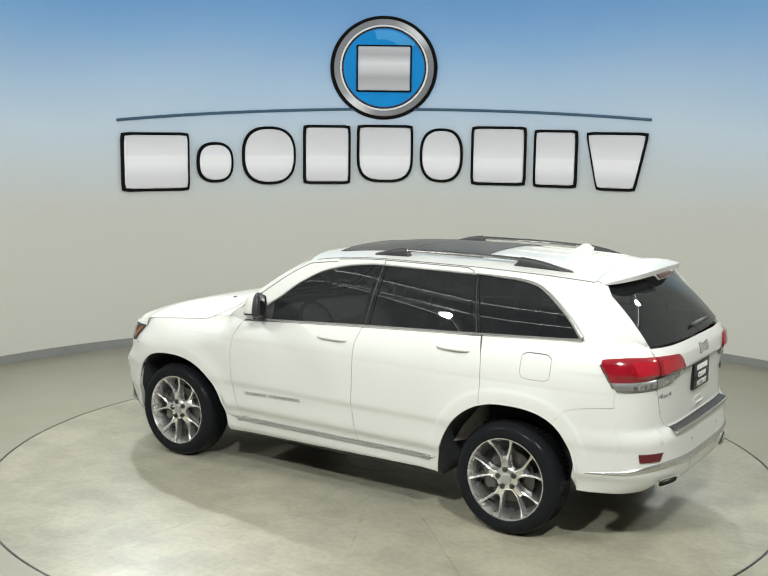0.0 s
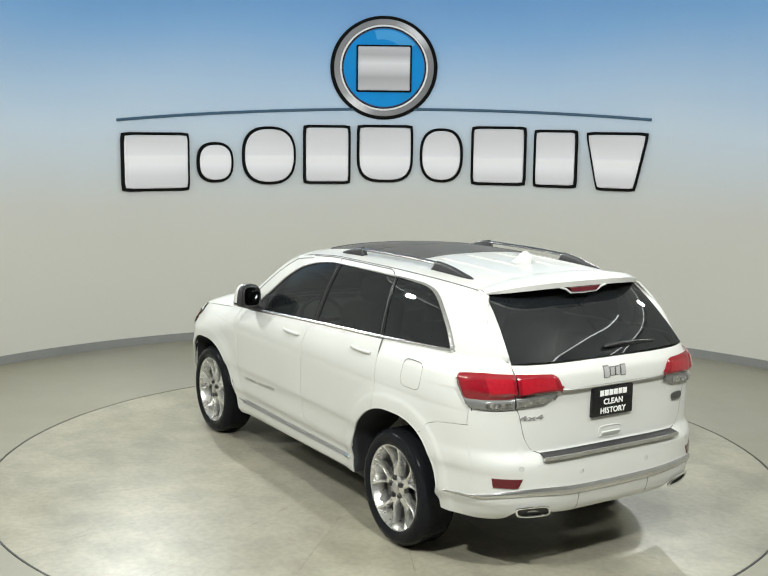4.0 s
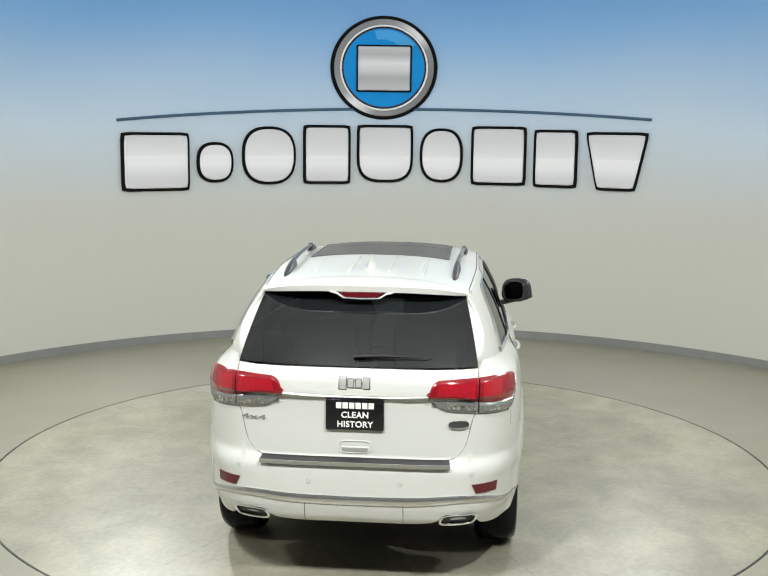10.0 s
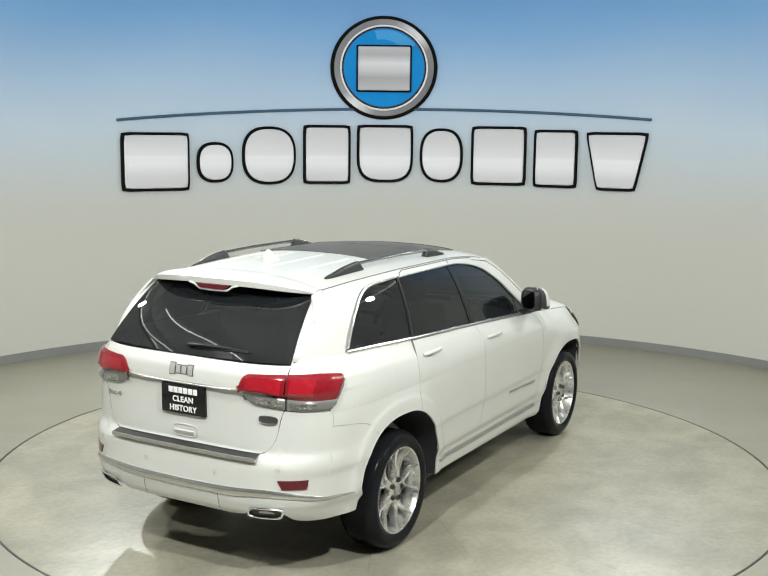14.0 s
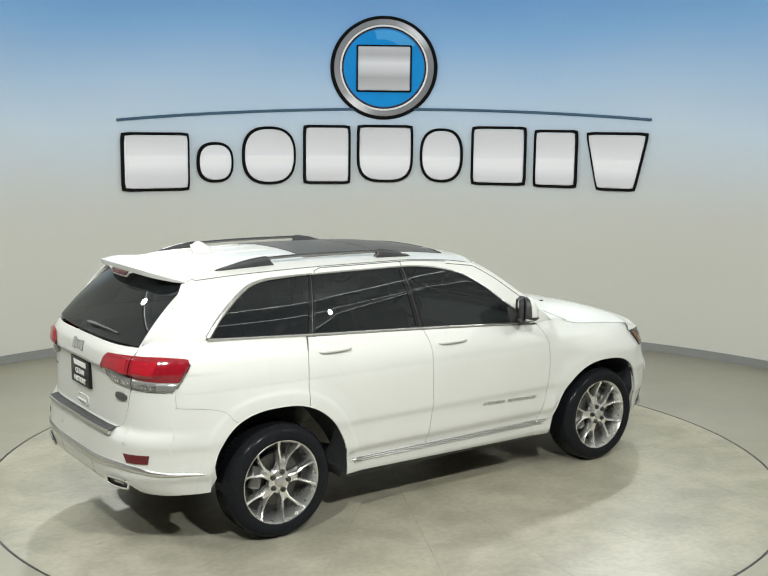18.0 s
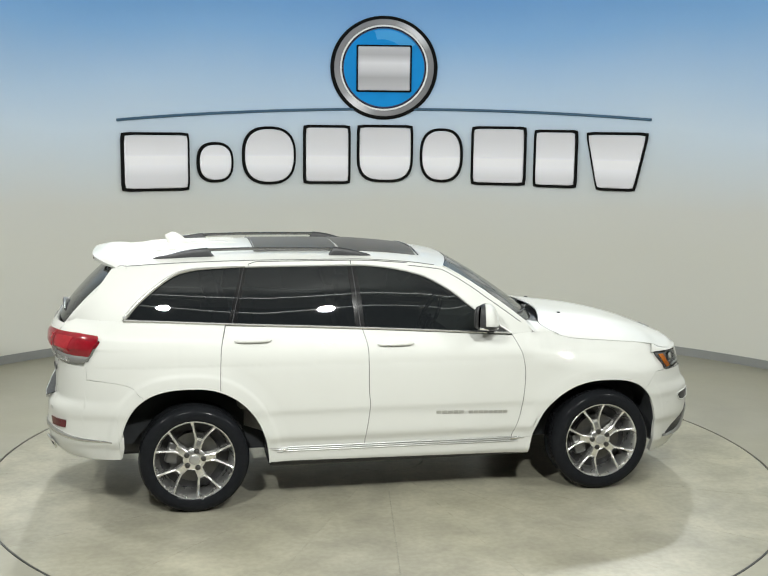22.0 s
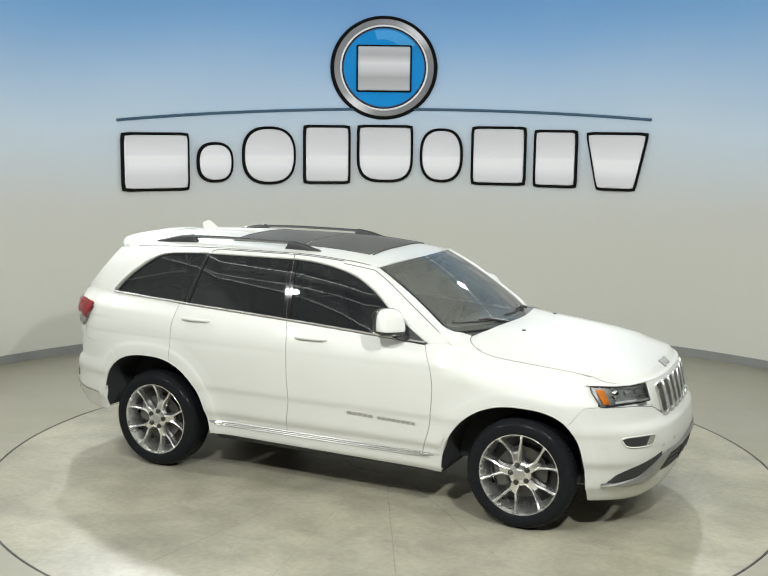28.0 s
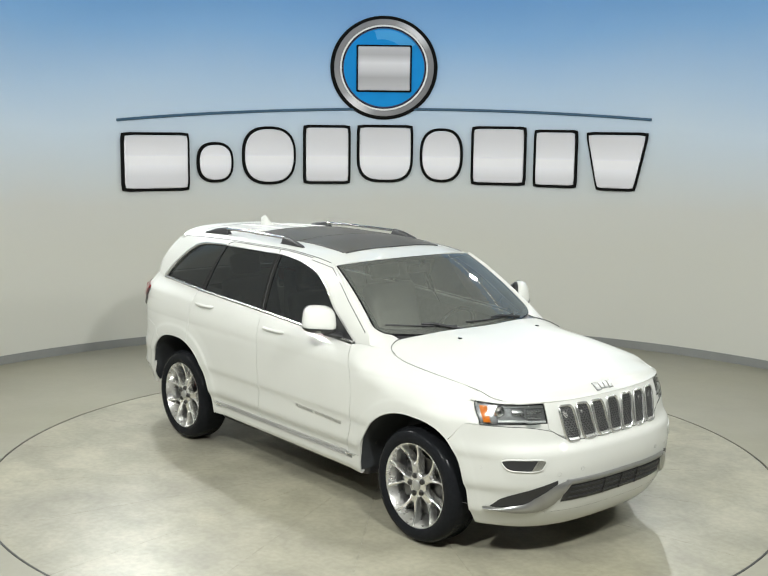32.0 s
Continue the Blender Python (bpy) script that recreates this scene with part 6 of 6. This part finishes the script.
def build_roof(car):
    shell = Mesh().grid(lambda a, b: (lambda yy: roof(lerp(-2.0, 0.385 - 0.125 * lerp(-1, 1, b) ** 2, a), lerp(-1, 1, b) * upper(lerp(-2.0, 0.26, a), interp(lerp(-2.0, 0.26, a), ROOF_EDGE)).y))(0), 50, 30, 0.01)
    rf = part("roof", shell, PAINT, car, "white roof panel")
    # panoramic sunroof in two panes
    for x0, x1, mat in ((-1.05, -0.46, GLASS_ROOF), (-0.445, 0.10, GLASS_ROOF)):
        part("sunroof_pane", Mesh().grid(lambda a, b: roof(lerp(x0, x1 + (0.03 * (1 - lerp(-1, 1, b) ** 2) if x1 > 0 else 0), a), lerp(-0.455, 0.455, b), 0.004), 14, 20, 0.006), mat, rf, "dark sunroof glass")
    m = Mesh()
    for s in (1, -1):
        m.tube([roof(lerp(-1.06, 0.10, i / 20), s * 0.462, 0.003) for i in range(21)], 0.005, 6)
    m.tube([roof(-1.06, lerp(-0.46, 0.46, i / 12), 0.003) for i in range(13)], 0.005, 6)
    part("sunroof_seal", m, SEAM, rf)
    # wind deflector at the front edge of the sunroof
    part("deflector", Mesh().tube([roof(0.145 - 0.02 * abs(t), 0.46 * t, 0.004) for t in [lerp(-1, 1, i / 16) for i in range(17)]], 0.005, 6), BLACK, rf)
    # stamped ribs
    m = Mesh()
    for y in (-0.33, -0.12, 0.12, 0.33):
        m.tube([roof(lerp(-1.85, -1.12, i / 10), y, -0.004) for i in range(11)], [0.001] + [0.012] * 9 + [0.001], 8)
    part("roof_ribs", m, PAINT, rf)
    # shark fin antenna
    m = Mesh()
    n = 12
    rows = []
    for i in range(n + 1):
        t = i / n
        x = lerp(-1.46, -1.655, t)
        h = 0.085 * sm(t / 0.75) if t < 0.75 else 0.085 * (1 - 0.25 * sm((t - 0.75) / 0.25))
        w = 0.032 * math.sin(math.pi * min(0.95, 0.15 + 0.8 * t)) ** 0.6
        b = roof(x, 0, 0).z
        rows.append([Vector((x - 0.02 * math.sin(math.pi * k / 8) * t, w * math.cos(math.pi * k / 8) * (1 - 0.75 * math.sin(math.pi * k / 8)), b - 0.004 + h * math.sin(math.pi * k / 8))) for k in range(9)])
    m.add([p for r in rows for p in r], [(i * 9 + k, i * 9 + k + 1, (i + 1) * 9 + k + 1, (i + 1) * 9 + k) for i in range(n) for k in range(8)] + [tuple(range(n * 9, n * 9 + 9))])
    part("antenna", m, PAINT, rf, "white shark-fin antenna")
    # bonnet
    bonnet = part("bonnet", Mesh().grid(lambda a, b: hood(a, lerp(-1, 1, b)), 60, 48, 0.008), PAINT, car, "white bonnet")
    for s in (1, -1):
        p = hood(0.16, s * 0.47)
        part("washer_jet", Mesh().box(p + Vector((-0.012, -0.010, -0.002)), p + Vector((0.012, 0.010, 0.008)), 0.004), BLACK, bonnet)
    for y0, w, h in ((-0.078, 0.034, 0.052), (-0.034, 0.028, 0.038), (0.004, 0.028, 0.038), (0.042, 0.030, 0.046)):
        m = Mesh().grid(lambda a, b, y0=y0, w=w, h=h: hood(0.952 - 0.75 * (b - 0.5) * h, (y0 + w * a) / 0.69) + Vector((0.004, 0, 0.006)), 3, 3, 0.006)
        bar = part("maker_badge", m, POLISHED_BADGE, bonnet, "chrome badge bar with a dark edge")
        m = Mesh().grid(lambda a, b, y0=y0, w=w, h=h: hood(0.952 - 0.75 * (b - 0.5) * (h + 0.010), (y0 - 0.004 + (w + 0.008) * a) / 0.69) + Vector((0.002, 0, 0.003)), 3, 3, 0.003)
        part("badge_edge", m, ALLOY_DARK, bar, "dark edge of the badge")
    # cowl, wipers and windscreen
    part("cowl", Mesh().grid(lambda a, b: screen(lerp(-0.86, 0.86, a), 0.0, 0.0) + Vector((lerp(-0.03, 0.10, b), 0, lerp(0.0, -0.02, b))), 30, 5, 0.02), BLACK, car, "black plastic cowl")
    ws = part("windscreen", Mesh().grid(lambda a, b: screen(lerp(-0.985, 0.985, a), lerp(corner_lift(lerp(-0.985, 0.985, a)) + 0.01, 0.99, b), 0.003), 60, 20), GLASS_CLEAR, car, "clear windscreen with a dark border")
    m = Mesh()
    for s in (1, -1):
        m.grid(lambda a, b: screen(s * lerp(0.95, 1.0, a), lerp(corner_lift(lerp(0.95, 1.0, a)), 1, b), 0.0), 4, 20)
    m.grid(lambda a, b: screen(lerp(-1, 1, a), lerp(0.94, 1.0, b), 0.0), 30, 3)
    m.grid(lambda a, b: screen(lerp(-0.95, 0.95, a), corner_lift(lerp(-0.95, 0.95, a)) + lerp(0.0, 0.07, b), 0.0), 60, 3)
    part("dark_border", m, GLOSS_BLACK, ws, "black glass border")
    for y0, y1 in ((0.62, -0.12), (-0.22, -0.90)):
        m = Mesh().tube([screen(y0, 0.02, 0.02), screen(lerp(y0, y1, 0.4), 0.09, 0.03), screen(lerp(y0, y1, 0.55), 0.10, 0.022)], [0.012, 0.009, 0.006], 8)
        m.tube([screen(lerp(y0, y1, 0.05 + 0.95 * i / 10), 0.075 + 0.03 * i / 10, 0.012) for i in range(11)], 0.006, 6)
        part("wiper", m, BLACK, car, "black windscreen wiper")


def build_cabin(car):
    """Seats, dashboard and wheel that show faintly through the glass."""
    m = Mesh().grid(lambda a, b: Vector((lerp(0.98 - 0.2 * lerp(-1, 1, a) ** 2, 0.42, b), lerp(-0.74, 0.74, a), 1.150 - 0.06 * b + 0.03 * math.sin(math.pi * b))), 20, 8, 0.25)
    part("dashboard", m, DASH, car, "dark vinyl dashboard")
    m = Mesh().box((-2.0, -0.54, 0.50), (-0.96, 0.54, 0.56), 0.02)
    m.box((-0.96, -0.78, 0.50), (0.86, 0.78, 0.56), 0.02)
    for s in (1, -1):
        m.grid(lambda a, b: Vector((lerp(-2.1, 0.9, a), s * interp(lerp(-2.0, 0.9, a), [(-2.0, 0.54), (-1.0, 0.54), (-0.96, 0.80), (0.9, 0.80)]), lerp(0.5, belt(lerp(-2.0, 0.9, a)) - 0.06, b))), 16, 2)
    part("cabin_lining", m, DASH, car, "dark cabin floor and door cards")
    m = Mesh().grid(lambda a, b: Vector((lerp(-2.0, 0.2, a), lerp(-0.60, 0.60, b), interp(lerp(-2.0, 0.2, a), ROOF_EDGE) - 0.03)), 12, 4)
    part("headlining", m, LINING, car, "pale grey fabric headlining")
    for x, y in ((0.0, 0.37), (0.0, -0.37), (-0.95, 0.37), (-0.95, -0.37)):
        m = Mesh().box((x - 0.25, y - 0.26, 0.62), (x + 0.27, y + 0.26, 0.80), 0.06)
        seat = part("seat", m, FABRIC, car, "dark leather seat")
        tilt = Matrix.Rotation(radians(-16), 3, "Y")
        part("backrest", Mesh().box((x - 0.36, y - 0.25, 0.78), (x - 0.22, y + 0.25, 1.36), 0.06, tilt), FABRIC, seat)
        part("headrest", Mesh().box((x - 0.47, y - 0.13, 1.37), (x - 0.36, y + 0.13, 1.54), 0.045, tilt), FABRIC, seat)
    ringp = []
    for k in range(32):
        c = 2 * math.pi * k / 32
        ringp.append(Vector((0.42 + 0.19 * math.sin(c) * 0.42, 0.37 + 0.19 * math.cos(c), 1.08 + 0.19 * math.sin(c) * 0.9)))
    m = Mesh().tube(ringp, 0.016, 8, closed=True)
    m.tube([(0.42, 0.37, 1.08), (0.62, 0.37, 1.00)], 0.03, 8)
    for k in (0, 16, 24):
        m.tube([ringp[k], (0.43, 0.37, 1.08)], 0.014, 6)
    part("steering_wheel", m, BLACK, car, "dark steering wheel")
    m = Mesh().box((0.40, -0.11, 1.545), (0.43, 0.11, 1.61), 0.015)
    m.tube([(0.43, 0, 1.59), (0.47, 0, 1.62)], 0.012, 6)
    part("rear_view_mirror", m, BLACK, car, "black rear view mirror")


def build_wheels(car):
    R, HALF = 0.370, 0.128

    def make():
        prof = [(0.272, -0.115), (0.285, -HALF + 0.004), (0.315, -HALF - 0.002), (0.343, -HALF + 0.006), (0.360, -HALF + 0.026), (R, -HALF + 0.05), (R, HALF - 0.05), (0.360, HALF - 0.026), (0.343, HALF - 0.006), (0.315, HALF + 0.002), (0.285, HALF - 0.004), (0.272, 0.115)]
        tyre = Mesh().lathe(prof, 72, "y", closed=True)
        wheel = new("wheel", tyre.data("wheel"))
        wheel.data.materials.append(RUBBER)
        tread = Mesh()
        for k in range(72):
            a = 2 * math.pi * k / 72
            for y0, y1, sh in ((-0.074, -0.046, 0.02), (-0.040, -0.003, -0.01), (0.003, 0.040, 0.01), (0.046, 0.074, -0.02)):
                c0, c1 = a - 0.030 + sh, a + 0.030 + sh
                rr = R + 0.0008
                v = [(r * math.cos(c), y, r * math.sin(c)) for r in (R - 0.004, rr) for c in (c0, c1) for y in (y0, y1)]
                tread.add(v, [(4, 5, 7, 6), (0, 1, 5, 4), (2, 3, 7, 6), (0, 2, 6, 4), (1, 3, 7, 5)])
        part("tread", tread, RUBBER, wheel, smooth=False)
        rim = Mesh().lathe([(0.268, -0.115), (0.245, -0.10), (0.236, 0.0), (0.243, 0.045), (0.256, 0.085), (0.262, 0.107), (0.2655, 0.1135), (0.2715, 0.1155), (0.2755, 0.112), (0.2755, 0.104)], 72, "y")
        part("rim", rim, ALLOY_BARREL, wheel, "polished alloy rim")
        face = Mesh()
        steps = (0.0, 0.14, 0.28, 0.40, 0.50, 0.60, 0.70, 0.80, 0.89, 0.95, 1.0)
        for k in range(5):
            base = radians(90 + 72 * k)
            for sgn in (-1, 1):
                rings = []
                for t in steps:
                    r = lerp(0.050, 0.2655, t)
                    ang = base + sgn * radians(interp(t, [(0, 19), (0.14, 12.5), (0.28, 9.2), (0.36, 8.6), (0.43, 9.8), (0.50, 11.5), (0.60, 13.3), (0.70, 14.7), (0.80, 15.9), (0.89, 16.8), (1, 17.8)]))
                    w = interp(t, [(0, 0.015), (0.28, 0.0125), (0.5, 0.0105), (0.75, 0.0095), (0.9, 0.0115), (1, 0.0165)])
                    yf = interp(t, [(0, 0.090), (0.28, 0.086), (0.5, 0.083), (0.7, 0.088), (0.84, 0.098), (0.93, 0.107), (1, 0.112)])
                    d = Vector((-math.sin(ang), 0, math.cos(ang)))
                    p = Vector((r * math.cos(ang), 0, r * math.sin(ang)))
                    rings.append([p + d * q * w + Vector((0, yf - h, 0)) for q, h in ((1.25, 0.055), (1.0, 0.016), (0.72, 0.0045), (0.12, 0), (-0.12, 0), (-0.72, 0.0045), (-1.0, 0.016), (-1.25, 0.055))])
                face.add([q for r in rings for q in r], [(i * 8 + j, i * 8 + (j + 1) % 8, (i + 1) * 8 + (j + 1) % 8, (i + 1) * 8 + j) for i in range(len(steps) - 1) for j in range(8)])
            # web that joins each pair as far as its fork
            rows = []
            for r, half, yf in ((0.055, 16, 0.090), (0.085, 10, 0.088), (0.115, 8, 0.084), (0.132, 7, 0.080), (0.146, 6.5, 0.066), (0.150, 6.5, 0.045)):
                rows.append([Vector((r * math.cos(base + radians(half) * q), yf, r * math.sin(base + radians(half) * q))) for q in (-1, -0.3, 0.3, 1)])
            face.add([q for r in rows for q in r], [(i * 4 + j, i * 4 + j + 1, (i + 1) * 4 + j + 1, (i + 1) * 4 + j) for i in range(5) for j in range(3)])
        spokes = part("spokes", face, ALLOY, wheel, "five split polished spokes", angle=25)
        hub = Mesh().lathe([(0.080, 0.050), (0.077, 0.082), (0.066, 0.091), (0.036, 0.093)], 40, "y")
        part("hub", hub, ALLOY, wheel, "alloy hub")
        cap = Mesh().lathe([(0.035, 0.092), (0.034, 0.099), (0.028, 0.103), (0.0005, 0.104)], 32, "y")
        part("hub_cap", cap, SATIN, wheel, "silver centre cap")
        for k in range(5):
            a = radians(90 + 72 * k)
            c = (0.061 * math.cos(a), -0.001, 0.061 * math.sin(a))
            nut = Mesh().lathe([(0.0185, 0.085), (0.0185, 0.097), (0.0135, 0.0975), (0.0125, 0.106), (0.006, 0.109), (0.0004, 0.1095)], 10, "y", centre=c)
            part("wheel_nut", nut, DISC_STEEL, wheel, "dark wheel nut")
        disc = Mesh().lathe([(0.03, 0.02), (0.17, 0.02), (0.172, 0.017), (0.172, -0.012), (0.03, -0.012)], 48, "y")
        part("brake_disc", disc, DISC_STEEL, wheel, "dull dark steel brake disc")
        back = Mesh().lathe([(0.05, -0.03), (0.236, -0.03)], 40, "y")
        part("brake_shield", back, BLACK, wheel)
        cal = Mesh().box((0.105, -0.03, -0.075), (0.19, 0.045, 0.075), 0.02)
        part("caliper", cal, ALLOY_DARK, wheel, "dark brake caliper")
        return wheel
    first = make()
    first.parent = car
    first["label"] = "black tyre on a polished split-spoke alloy wheel"
    y = 0.802
    first.matrix_basis = pose(1.412, y, 0.369, 0, 12, 0)
    for x, s, turn in ((-1.503, 1, 10), (1.412, -1, 15), (-1.503, -1, -14.5)):
        m = pose(x, s * y, 0.369, 0, turn, 0 if s > 0 else 180)
        w = copy_thing(first, m)
        w.parent = car


CAR = build_car()


def motions():
    rows = [(t, pose(0, 0, 0, 0, 0, heading(t))) for t in [i * 1.0 for i in range(33)]]
    walk(CAR, rows)
    walk(TABLE, rows)


motions()
